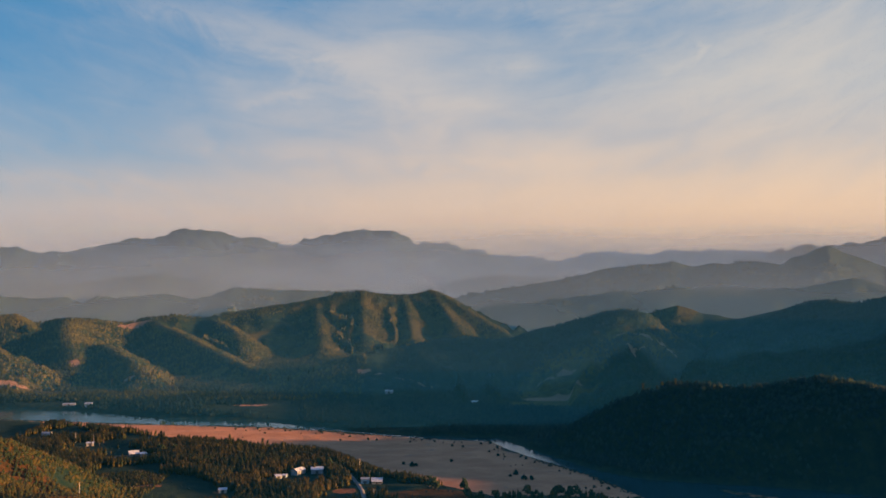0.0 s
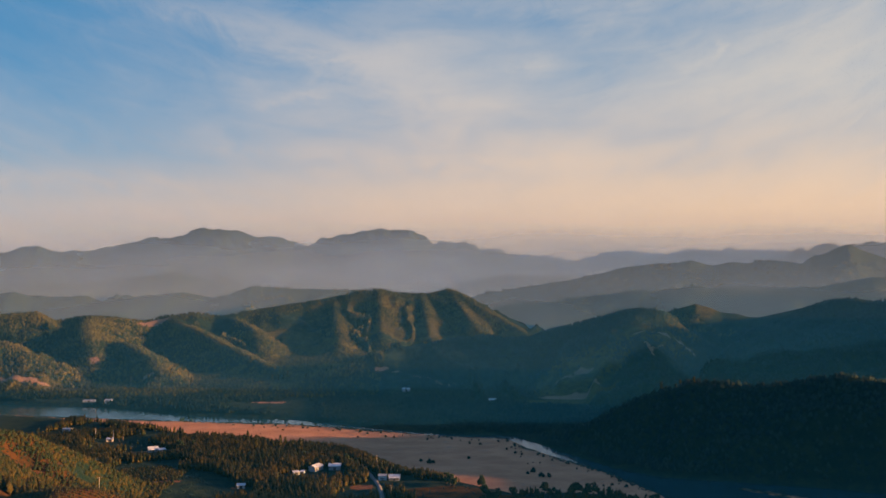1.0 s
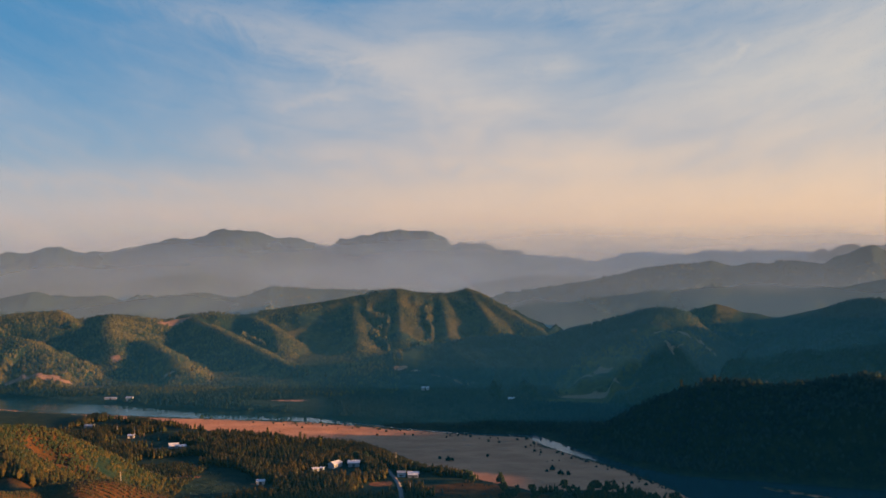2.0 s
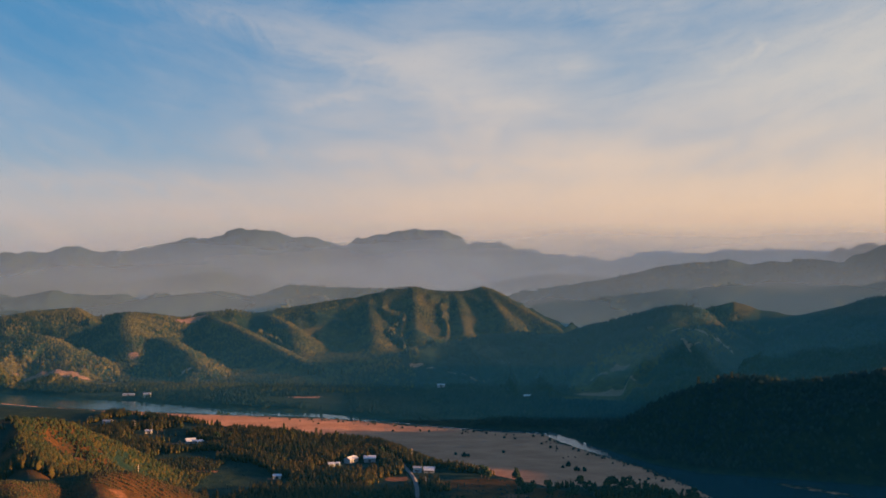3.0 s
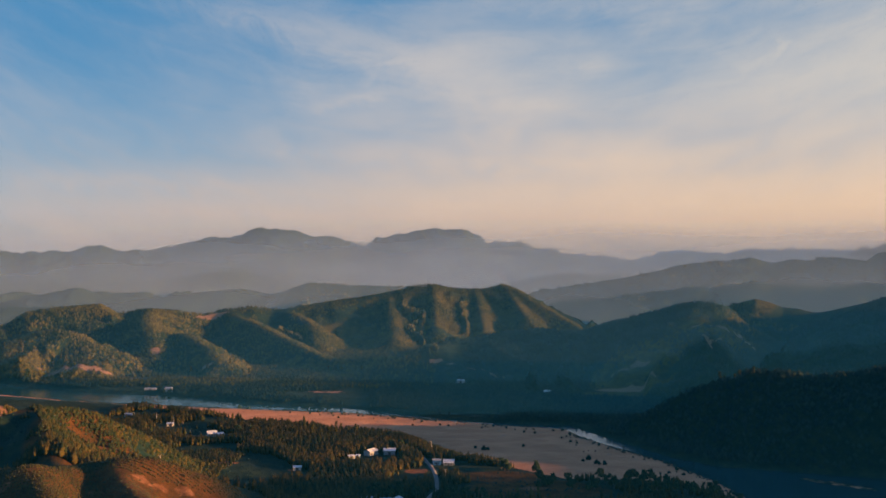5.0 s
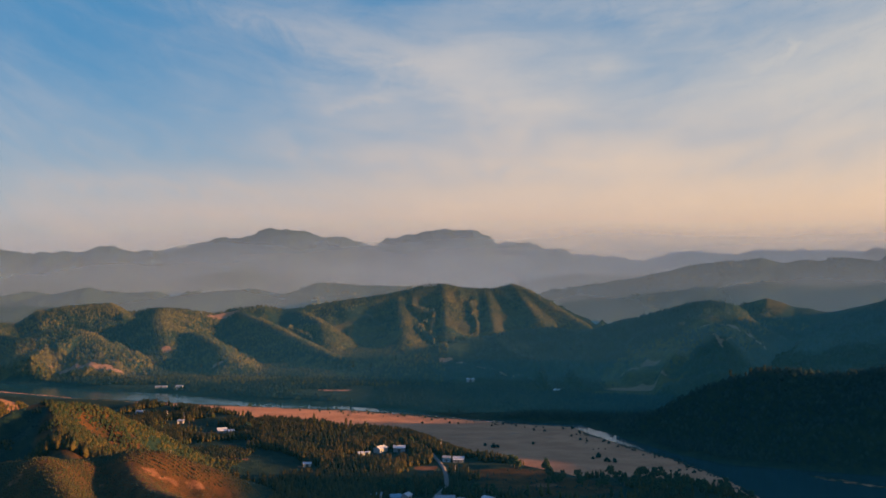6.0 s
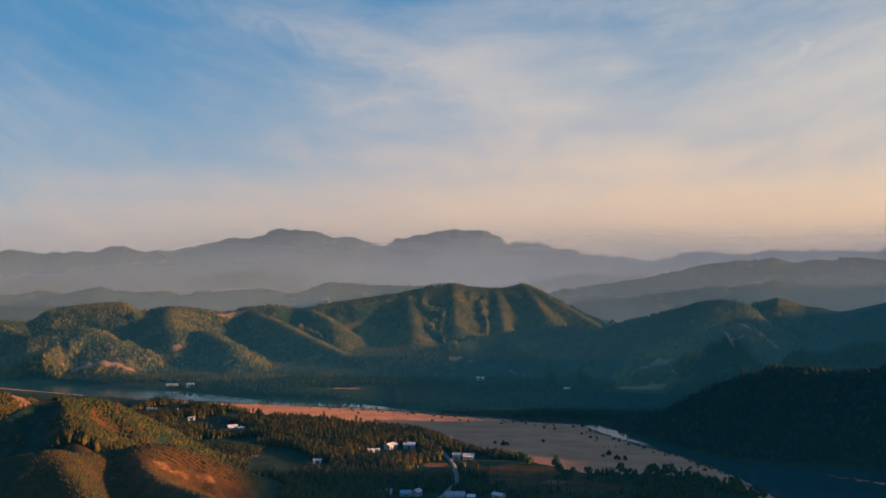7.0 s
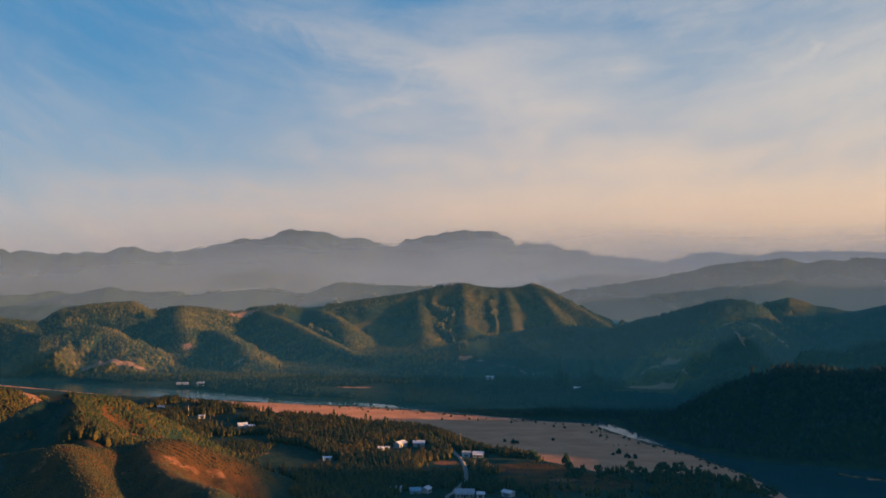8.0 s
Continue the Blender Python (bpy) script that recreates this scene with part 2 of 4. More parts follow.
# river banks and sand in plan
FAR_BANK = [(-1500, 1330), (-760, 1075), (-424, 950), (-361, 934), (-297, 910), (-238, 884), (-181, 870), (-136, 860), (-92, 838), (-48, 809), (-18, 795), (31, 780), (70, 778), (104, 708), (131, 655), (158, 627), (208, 612), (270, 592), (420, 500), (560, 320), (700, 0), (800, -600)]
SAND_TOP = [(-1500, 1290), (-760, 1020), (-424, 884), (-363, 868), (-254, 846), (-173, 833), (-131, 827), (-47, 793), (11, 769), (60, 757), (73, 719), (96, 678), (122, 635), (140, 585), (147, 552), (152, 500), (260, 300), (420, 0), (500, -600)]
SAND_LOW = [(-1500, 1270), (-760, 1005), (-424, 880), (-363, 864), (-273, 822), (-219, 785), (-192, 769), (-157, 754), (-120, 733), (-66, 716), (-31, 663), (-18, 642), (10, 618), (31, 597), (51, 580), (83, 583), (113, 575), (129, 557), (140, 547), (147, 500), (235, 300), (340, 0), (400, -600)]


def side(x, y, line):
    """How far points lie beyond a bank line (+) or on the near side of it (-), and the distance."""
    best, sign = np.full(x.shape, 1e9), np.ones(x.shape)
    for (ax, ay), (bx, by) in zip(line, line[1:]):
        ux, uy = bx - ax, by - ay
        s = np.clip(((x - ax) * ux + (y - ay) * uy) / (ux * ux + uy * uy), 0, 1)
        dx, dy = x - ax - s * ux, y - ay - s * uy
        d = np.hypot(dx, dy)
        near = d < best
        best, sign = np.where(near, d, best), np.where(near, np.sign(ux * dy - uy * dx), sign)
    return best * sign


def crest(x, y, line):
    """Distance to a crest line and the height of it there."""
    best, top = np.full(x.shape, 1e9), np.zeros(x.shape)
    for (ax, ay, az), (bx, by, bz) in zip(line, line[1:]):
        ux, uy = bx - ax, by - ay
        s = np.clip(((x - ax) * ux + (y - ay) * uy) / (ux * ux + uy * uy), 0, 1)
        d = np.hypot(x - ax - s * ux, y - ay - s * uy)
        near = d < best
        best, top = np.where(near, d, best), np.where(near, az + (bz - az) * s, top)
    return best, top


def ground_height(x, y):
    """Height of the land at plan places (arrays)."""
    x, y = np.asarray(x, float), np.asarray(y, float)
    r = np.hypot(x, y)
    far, low, mid = side(x, y, FAR_BANK), side(x, y, SAND_LOW), side(x, y, SAND_TOP)
    # plain: near bank a little over the sand, far bank rising towards the hills
    z = np.where(low < 0, 2.2 * np.clip(-low / 12, 0, 1), 0.0)
    z = np.where(far > 0, 1.0 + 3.0 * np.clip(far / 30, 0, 1) + 5 * np.clip((far - 150) / 400, 0, 1), z)
    bed = np.clip(np.minimum(mid, -far) / 9, 0, 1)
    z = z - 2.6 * bed
    # a low wet bar in mid-stream
    u, v = ((x - 218) * 0.79 - (y - 580) * 0.61) / 44, ((x - 218) * 0.61 + (y - 580) * 0.79) / 8
    z = z + 2.02 * bed * np.clip(1.5 - np.sqrt(u * u + v * v), 0, 1)
    dry = 1 - np.clip(np.maximum(low, -far) / 6, 0, 1) * (low > 0) * (far < 0)
    z = z + dry * 2.2 * (fbm(x / 55, y / 55, 3) - 0.5) + 0.5 * (fbm(x / 9, y / 9, 5, 2) - 0.5) * (1 - bed)
    # low hills in the haze behind the first range
    z = z + np.clip((r - 1750) / 500, 0, 1) * 70 * ridged(x / 330, y / 330, 8, 4) ** 2
    hills = np.full(x.shape, -60.0)
    for n, (line, slope, spur, length, soft, trees) in enumerate(RIDGES.values()):
        xs, ys = [p[0] for p in line], [p[1] for p in line]
        reach = max(p[2] for p in line) / slope * 2.2 + 60
        sel = (x > min(xs) - reach) & (x < max(xs) + reach) & (y > min(ys) - reach) & (y < max(ys) + reach)
        if not sel.any():
            continue
        px, py = x[sel], y[sel]
        d, top = crest(px, py, line)
        ux, uy = xs[-1] - xs[0], ys[-1] - ys[0]
        along = (px * ux + py * uy) / math.hypot(ux, uy)
        bend = along / length + (fbm(px / (1.6 * length), py / (1.6 * length), 30 + n, 3) - 0.5) * 2.0
        cut = 2 * np.abs(vnoise(bend, d / (4.0 * length) + 0.5, 50 + n) * 2 - 1) - 1 + 0.5 * (2 * vnoise(bend * 2.7, d / (2.5 * length), 60 + n) - 1)
        rough = np.clip(d / (0.9 * length), 0, 1)
        rough = rough * rough * (3 - 2 * rough)
        drop = slope * (np.sqrt(d * d + soft * soft) - soft) * (1 + spur * 0.55 * cut * rough)
        top = top + (fbm(along / 45, py / 90, 20 + n, 3) - 0.5) * (38.0 if n < 3 else 14.0 if n < 5 else 0.0)
        h = top - trees - drop + rough * (fbm(px / 38, py / 38, 70 + n, 4) - 0.62) * min(12.0, 0.14 * max(p[2] for p in line))
        if trees:
            h = h + rough * (fbm(px / 17, py / 17, 90 + n, 3) - 0.5) * 9.0
        best, soften = hills[sel], 7.0
        hills[sel] = np.maximum(best, h) + soften * 0.25 * np.clip(1 - np.abs(best - h) / soften, 0, 1) ** 2
    # feet of the hills run out gently and keep clear of the river
    water = np.clip(np.maximum(0, np.where(far < 0, -low, far)) / 22, 0, 1)
    hills = z + (hills - z) * water * water * (3 - 2 * water)
    return np.maximum(z, hills) + 1.5 * np.clip(1 - np.abs(hills - z) / 6, 0, 1) ** 2 * water


def links(rows, cols, closed=False):
    """Quads of a grid of rows x cols points."""
    i = np.arange(rows - 1)[:, None] * cols
    j = np.arange(cols if closed else cols - 1)[None, :]
    a, b = i + j, i + (j + 1) % cols
    return np.stack([a, b, b + cols, a + cols], -1).reshape(-1, 4)


def sheet(name, verts, faces, material, smooth=True):
    me = bpy.data.meshes.new(name)
    verts, faces = np.asarray(verts, np.float32), np.asarray(faces, np.int32)
    n = faces.shape[1]
    me.vertices.add(len(verts)), me.loops.add(faces.size), me.polygons.add(len(faces))
    me.vertices.foreach_set("co", verts.ravel())
    me.loops.foreach_set("vertex_index", faces.ravel())
    me.polygons.foreach_set("loop_start", np.arange(0, faces.size, n, dtype=np.int32))
    me.polygons.foreach_set("use_smooth", np.full(len(faces), smooth))
    me.update(calc_edges=True)
    me.materials.append(material)
    return me


# ---------------------------------------------------------------- materials
def material(name):
    m = bpy.data.materials.new(name)
    m.use_nodes = True
    return m, Nodes(m.node_tree)


def finish(k, colour, rough=0.9, bump=None, strength=0.4, distance=1.0, specular=0.25, metal=0.0):
    b = k.add("ShaderNodeBsdfPrincipled", {"Base Color": colour, "Roughness": rough, "Specular IOR Level": specular, "Metallic": metal})
    if bump is not None:
        k.put(b.inputs["Normal"], k.add("ShaderNodeBump", {"Height": bump, "Strength": strength, "Distance": distance}).outputs[0])
    k.add("ShaderNodeOutputMaterial", {"Surface": b})
    return b


def land_material():
    m, k = material("land")
    p = k.add("ShaderNodeTexCoord").outputs["Object"]
    broad, fine = k.noise(p, 0.012, 5), k.noise(p, 0.12, 5, 0.65)
    scrub = k.mix(k.range(fine, 0.35, 0.7), (0.008, 0.026, 0.020, 1), (0.026, 0.042, 0.023, 1))
    grass = k.mix(k.range(fine, 0.3, 0.7), (0.030, 0.021, 0.008, 1), (0.098, 0.044, 0.011, 1))
    soil = k.mix(k.range(k.noise(p, 0.3, 5, 0.7), 0.3, 0.7), (0.11, 0.050, 0.024, 1), (0.22, 0.105, 0.052, 1))
    dry = k.add("ShaderNodeAttribute", attribute_name="dry").outputs["Fac"]
    meadow = k.mix(k.range(fine, 0.3, 0.7), (0.030, 0.034, 0.014, 1), (0.085, 0.074, 0.022, 1))
    grass = k.mix(dry, meadow, grass)
    soil = k.mix(dry, k.mix(0.8, meadow, (0.26, 0.155, 0.100, 1)), soil)
    open_land = k.add("ShaderNodeAttribute", attribute_name="open_land").outputs["Fac"]
    bare = k.add("ShaderNodeAttribute", attribute_name="bare").outputs["Fac"]
    sand = k.add("ShaderNodeAttribute", attribute_name="sand").outputs["Fac"]
    c = k.mix(k.range(k.math("ADD", open_land, k.math("MULTIPLY_ADD", broad, 1.2, -0.6)), 0.35, 0.65), scrub, grass)
    c = k.mix(k.range(k.math("ADD", bare, k.math("MULTIPLY_ADD", fine, 1.0, -0.5)), 0.4, 0.6), c, soil)
    ripple = k.noise(k.mapped(p, (0.035, 0.055, 0.05), (0, 0, radians(-24))), 1.0, 6, 0.6)
    sand_col = k.mix(k.range(ripple, 0.35, 0.68), (0.42, 0.192, 0.096, 1), (0.56, 0.272, 0.140, 1))
    sand_col = k.mix(k.range(k.noise(p, 0.06, 6, 0.7), 0.56, 0.72), sand_col, (0.33, 0.20, 0.135, 1))
    c = k.mix(k.range(k.math("ADD", sand, k.math("MULTIPLY_ADD", k.noise(p, 0.16, 5, 0.7), 0.9, -0.45)), 0.42, 0.56), c, sand_col)
    finish(k, c, 0.95, k.noise(p, 0.35, 6, 0.7), 0.5, 1.2, 0.1)
    return m


def water_material():
    m, k = material("river_water")
    p = k.add("ShaderNodeTexCoord").outputs["Object"]
    wave = k.noise(k.mapped(p, (0.25, 0.5, 1)), 1.0, 4, 0.6)
    calm = k.range(k.noise(p, 0.02, 3), 0.4, 0.65)
    finish(k, (0.012, 0.050, 0.062, 1), k.math("MULTIPLY_ADD", calm, 0.05, 0.02), wave, 0.16, 0.5, 0.5)
    return m


def haze_sheet_material(name, density, top, base, colour, smoke=0.0):
    """Sheet coloured as thin haze: denser low down, uneven along its length."""
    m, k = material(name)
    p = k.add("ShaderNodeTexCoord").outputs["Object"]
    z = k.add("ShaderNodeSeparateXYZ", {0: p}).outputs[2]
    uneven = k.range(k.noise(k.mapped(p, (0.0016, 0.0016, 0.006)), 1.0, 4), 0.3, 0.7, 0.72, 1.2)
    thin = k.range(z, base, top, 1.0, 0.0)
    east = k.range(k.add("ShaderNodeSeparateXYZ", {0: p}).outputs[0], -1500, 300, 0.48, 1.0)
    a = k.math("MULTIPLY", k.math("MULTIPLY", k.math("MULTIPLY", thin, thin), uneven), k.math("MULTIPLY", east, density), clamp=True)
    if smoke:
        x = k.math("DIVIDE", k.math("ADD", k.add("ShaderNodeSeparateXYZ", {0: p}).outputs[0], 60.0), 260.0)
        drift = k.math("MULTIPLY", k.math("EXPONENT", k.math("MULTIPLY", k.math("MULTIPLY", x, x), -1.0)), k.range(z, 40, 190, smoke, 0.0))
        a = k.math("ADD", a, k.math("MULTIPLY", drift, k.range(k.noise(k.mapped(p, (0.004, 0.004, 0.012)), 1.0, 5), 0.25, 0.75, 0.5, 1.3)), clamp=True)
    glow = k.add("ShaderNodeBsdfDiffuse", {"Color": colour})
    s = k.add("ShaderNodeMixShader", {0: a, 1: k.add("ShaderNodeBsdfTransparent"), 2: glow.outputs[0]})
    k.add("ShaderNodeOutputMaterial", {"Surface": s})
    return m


LAND, WATER = land_material(), water_material()

# ---------------------------------------------------------------- ground: one sheet out to the horizon
angles = np.radians(np.r_[np.arange(-180, -40, 4.0), np.arange(-40, -33, 0.5), np.arange(-33, 31, 0.125), np.arange(31, 44, 0.5), np.arange(44, 110, 1.0), np.arange(110, 180, 4.0)])
radii = np.r_[0.02, np.arange(10, 240, 23.0), 240 * np.exp(np.arange(0, 3.08, 0.0065)), 5600, 6500]
R, A = np.meshgrid(radii, angles, indexing="ij")
GX, GY = R * np.sin(A), R * np.cos(A)
GZ = ground_height(GX.ravel(), GY.ravel()).reshape(GX.shape)
me = sheet("ground", np.stack([GX, GY, GZ], -1).reshape(-1, 3), links(*GX.shape, closed=True), LAND)
gx, gy = GX.ravel(), GY.ravel()


def mark(mesh, name, values):
    mesh.attributes.new(name, "FLOAT", "POINT").data.foreach_set("value", np.asarray(values, np.float32))


def within(d, soft):
    return np.clip(0.5 + d / (2 * soft), 0, 1)


def patches(x, y, rows):
    """Soft oval patches in plan: x, y, half length, half width, turn in degrees."""
    total = np.zeros(x.shape)
    for cx, cy, rx, ry, turn in rows:
        c, s = math.cos(radians(turn)), math.sin(radians(turn))
        u, v = ((x - cx) * c + (y - cy) * s) / rx, (-(x - cx) * s + (y - cy) * c) / ry
        total = np.maximum(total, np.clip(1.5 - np.sqrt(u * u + v * v), 0, 1))
    return total


patches_sand = np.maximum(0.62 * patches(gx, gy, [(-165, 926, 24, 7, -2)]), 0.46 * patches(gx, gy, [(218, 580, 44, 8, -38)]))
sand_mask = np.maximum(patches_sand, np.minimum(within(side(gx, gy, SAND_LOW), 5), within(-side(gx, gy, SAND_TOP) + 7, 3)))
mark(me, "sand", sand_mask)


OPEN = [(-285, 1150, 50, 18, 0), (-170, 1360, 40, 26, 0), (-378, 1374, 26, 24, 0), (-150, 356, 34, 15, 45), (-128, 335, 48, 50, 20), (-145, 305, 9, 40, 32), (-120, 345, 26, 12, -40), (-240, 510, 14, 40, -20), (-205, 430, 16, 60, 32), (-222, 490, 24, 60, 32), (-180, 700, 40, 14, 20), (-225, 690, 26, 12, 10), (-470, 1022, 150, 20, 2), (-250, 1110, 70, 30, -20), (10, 575, 30, 14, 0), (30, 545, 40, 25, 0), (340, 1245, 50, 40, 0), (300, 1110, 22, 30, 0),
        (-40, 1540, 150, 90, 10), (-230, 1390, 50, 60, 0), (-420, 1160, 26, 50, 0), (-330, 1090, 30, 40, 0), (-300, 720, 40, 16, 10), (-60, 1440, 90, 20, 10), (-350, 630, 60, 30, -30), (160, 1002, 60, 46, 0), (258, 1040, 44, 34, 10), (140, 925, 44, 18, 0), (290, 1100, 30, 20, 0)]
HILL_BARE = [(-136, 349, 5, 4, 30), (-129, 350, 6, 3, 30), (-120, 355, 6, 3, 15), (-114, 348, 7, 3, 15), (-151, 340, 1.5, 8, 20), (-174, 320, 3, 5, 0)]
BARE = [(-470, 1022, 46, 5, 3), (-375, 1030, 20, 3, 4), (-330, 1055, 12, 4, 0), (-412, 1110, 8, 6, 0), (-430, 1400, 30, 8, 40), (-552, 1052, 4, 6, 0), (142, 955, 32, 12, -6), (262, 1045, 34, 3, 0), (234, 985, 2.5, 16, 8), (248, 1000, 2.5, 20, -30), (290, 1040, 2.5, 24, 12), (160, 1008, 30, 3, 4), (-57, 1060, 22, 3, -12), (-46, 590, 8, 7, 0), (-222, 700, 10, 3, 10),
        (-178, 600, 12, 5, 20), (-126, 588, 5, 3, 0), (-350, 628, 22, 6, -30), (28, 548, 9, 5, 0), (0, 1040, 26, 5, -10)]
mark(me, "open_land", patches(gx, gy, OPEN))
mark(me, "bare", np.maximum(patches(gx, gy, BARE), 0.56 * patches(gx, gy, HILL_BARE)))
mark(me, "dry", np.clip((780 - np.hypot(gx, gy)) / 120, 0, 1))
ground = tagged(new("ground", me), "forested hills and river plain with grass and bare soil", "ground", kind="structure")

# river: the water fills the bed between the sand and the far bank


def along_line(line, s):
    pts = np.array(line, float)
    run = np.r_[0, np.cumsum(np.hypot(*np.diff(pts, axis=0).T))]
    return np.stack([np.interp(s * run[-1], run, pts[:, i]) for i in (0, 1)], -1)


pts = np.array([(-1700, 1500), (-1700, 1150), (-300, 760), (60, 690), (110, 590), (150, 480), (330, 0), (350, -700), (900, -700), (800, 0), (600, 400), (420, 640), (120, 800), (-60, 900), (-420, 1010), (-800, 1180)], float)
me = bpy.data.meshes.new("river")
me.from_pydata([(x, y, -0.75) for x, y in pts], [], [tuple(range(len(pts)))])
me.materials.append(WATER)
river = tagged(new("river", me), "calm blue river beside a wide sandbank", "river", kind="structure")


# ---------------------------------------------------------------- trees
def leaf_material(name, dark, light, island=True):
    m, k = material(name)
    p = k.add("ShaderNodeTexCoord").outputs["Object"]
    rnd = k.add("ShaderNodeNewGeometry").outputs["Random Per Island"] if island else k.add("ShaderNodeObjectInfo").outputs["Random"]
    tone = k.math("MULTIPLY_ADD", k.noise(p, 0.9, 4, 0.7), 0.6, k.math("MULTIPLY", rnd, 0.55))
    tone = k.math("ADD", tone, k.math("MULTIPLY_ADD", k.noise(p, 0.016, 3), 1.2, -0.6))
    finish(k, k.mix(k.range(tone, 0.25, 1.0), dark, light), 0.75, k.noise(p, 1.4, 5, 0.75), 0.7, 0.5, 0.15)
    return m


BARK = material("bark")
finish(BARK[1], BARK[1].mix(BARK[1].noise(BARK[1].add("ShaderNodeTexCoord").outputs["Object"], 3.0, 5), (0.07, 0.05, 0.035, 1), (0.19, 0.15, 0.115, 1)), 0.9)
BARK = BARK[0]
LEAF_FAR = leaf_material("far_leaves", (0.011, 0.028, 0.013, 1), (0.098, 0.084, 0.021, 1))
# shade put into the colour: darker and more teal than the other leaves
LEAF_SHADED = leaf_material("shaded_leaves", (0.006, 0.026, 0.024, 1), (0.022, 0.044, 0.030, 1))
LEAF_CROP = leaf_material("crop_leaves", (0.026, 0.032, 0.012, 1), (0.060, 0.050, 0.014, 1))
LEAF_NEAR = leaf_material("plantation_leaves", (0.013, 0.026, 0.009, 1), (0.070, 0.051, 0.009, 1))

g = (1 + 5 ** 0.5) / 2
ICO_V = np.array([(-1, g, 0), (1, g, 0), (-1, -g, 0), (1, -g, 0), (0, -1, g), (0, 1, g), (0, -1, -g), (0, 1, -g), (g, 0, -1), (g, 0, 1), (-g, 0, -1), (-g, 0, 1)]) / math.hypot(1, g)
ICO_F = np.array([(0, 11, 5), (0, 5, 1), (0, 1, 7), (0, 7, 10), (0, 10, 11), (1, 5, 9), (5, 11, 4), (11, 10, 2), (10, 7, 6), (7, 1, 8), (3, 9, 4), (3, 4, 2), (3, 2, 6), (3, 6, 8), (3, 8, 9), (4, 9, 5), (2, 4, 11), (6, 2, 10), (8, 6, 7), (9, 8, 1)])


def clump(rng, centre, size, squash=0.8, ragged=0.38):
    """One ragged leaf mass."""
    turn = np.array(Euler(rng.uniform(0, 6.3, 3)).to_matrix())
    v = (ICO_V * (1 + rng.uniform(-ragged, ragged, (12, 1)))) @ turn.T
    return v * np.array([size, size, size * squash]) + np.array(centre)


def crown(rng, n, spread, low, top, size, taper=0.55):
    """Leaf masses set round a stem, smaller towards the top."""
    vs = []
    for i in range(n):
        f = (i + rng.uniform(0, 0.9)) / n
        a, r = i * 2.4 + rng.uniform(-0.5, 0.5), spread * (1 - taper * f) * rng.uniform(0.25, 1.0)
        vs.append(clump(rng, (r * math.cos(a), r * math.sin(a), low + (top - low) * f), size * (1 - 0.5 * taper * f) * rng.uniform(0.75, 1.25), rng.uniform(0.7, 1.25)))
    v = np.concatenate(vs)
    f = np.concatenate([ICO_F + 12 * i for i in range(n)])
    return v, f


def tube(points, radii, sides=5):
    """A tapering round stem along points."""
    rings = []
    for (x, y, z), r in zip(points, radii):
        a = np.arange(sides) * 2 * math.pi / sides
        rings.append(np.stack([x + r * np.cos(a), y + r * np.sin(a), np.full(sides, z)], -1))
    q = links(len(points), sides, closed=True)
    return np.concatenate(rings), np.concatenate([q[:, [0, 1, 2]], q[:, [0, 2, 3]]])


def scatter(name, label, places, templates, heights, widths, mat, seed, canopy=0.5):
    """Many small trees joined into one object: rows of places on the ground, each with a turned and sized template."""
    rng = np.random.default_rng(seed)
    which, turn = rng.integers(0, len(templates), len(places)), rng.uniform(0, 6.283, len(places))
    z = ground_height(places[:, 0], places[:, 1]) - 0.3
    e = 8.0
    slope_x = (ground_height(places[:, 0] + e, places[:, 1]) - 0.3 - z) / e
    slope_y = (ground_height(places[:, 0], places[:, 1] + e) - 0.3 - z) / e
    lie = np.stack([-slope_x, -slope_y, np.ones(len(places))], -1)
    lie /= np.linalg.norm(lie, axis=1)[:, None]
    vs, fs, ns, base = [], [], [], 0
    for i, (tv, tf) in enumerate(templates):
        sel = np.nonzero(which == i)[0]
        if not len(sel):
            continue
        c, s = np.cos(turn[sel])[:, None], np.sin(turn[sel])[:, None]
        w, h = widths[sel][:, None], heights[sel][:, None]
        v = np.stack([(tv[:, 0] * c - tv[:, 1] * s) * w + places[sel, 0:1], (tv[:, 0] * s + tv[:, 1] * c) * w + places[sel, 1:2], tv[:, 2] * h + z[sel][:, None]], -1)
        vs.append(v.reshape(-1, 3))
        out = v - v.mean(axis=1, keepdims=True)
        out /= np.linalg.norm(out, axis=2)[:, :, None] + 1e-6
        nrm = out * (1 - canopy) + lie[sel][:, None, :] * canopy
        ns.append((nrm / (np.linalg.norm(nrm, axis=2)[:, :, None] + 1e-6)).reshape(-1, 3))
        fs.append((tf[None] + base + np.arange(len(sel))[:, None, None] * len(tv)).reshape(-1, 3))
        base += len(sel) * len(tv)
    me = sheet(name, np.concatenate(vs), np.concatenate(fs), mat, smooth=True)
    me.normals_split_custom_set_from_vertices(np.concatenate(ns))
    return tagged(new(name, me), label, "trees", kind="stuff")


def strewn(rng, x0, x1, y0, y1, gap):
    """Uneven places over a rectangle, about gap metres apart."""
    nx, ny = int((x1 - x0) / gap), int((y1 - y0) / gap)
    X, Y = np.meshgrid(x0 + (np.arange(nx) + 0.5) * gap, y0 + (np.arange(ny) + 0.5) * gap)
    return np.stack([X.ravel(), Y.ravel()], -1) + rng.uniform(-0.55, 0.55, (nx * ny, 2)) * gap


def fan(p, lo, hi):
    a = np.degrees(np.arctan2(p[:, 0], p[:, 1]))
    return (a > lo) & (a < hi)


rng = np.random.default_rng(11)


TUFT_F = np.array([(0, i, 1 + i % 5) for i in range(1, 6)] + [(6, 1 + i % 5, i) for i in range(1, 6)])


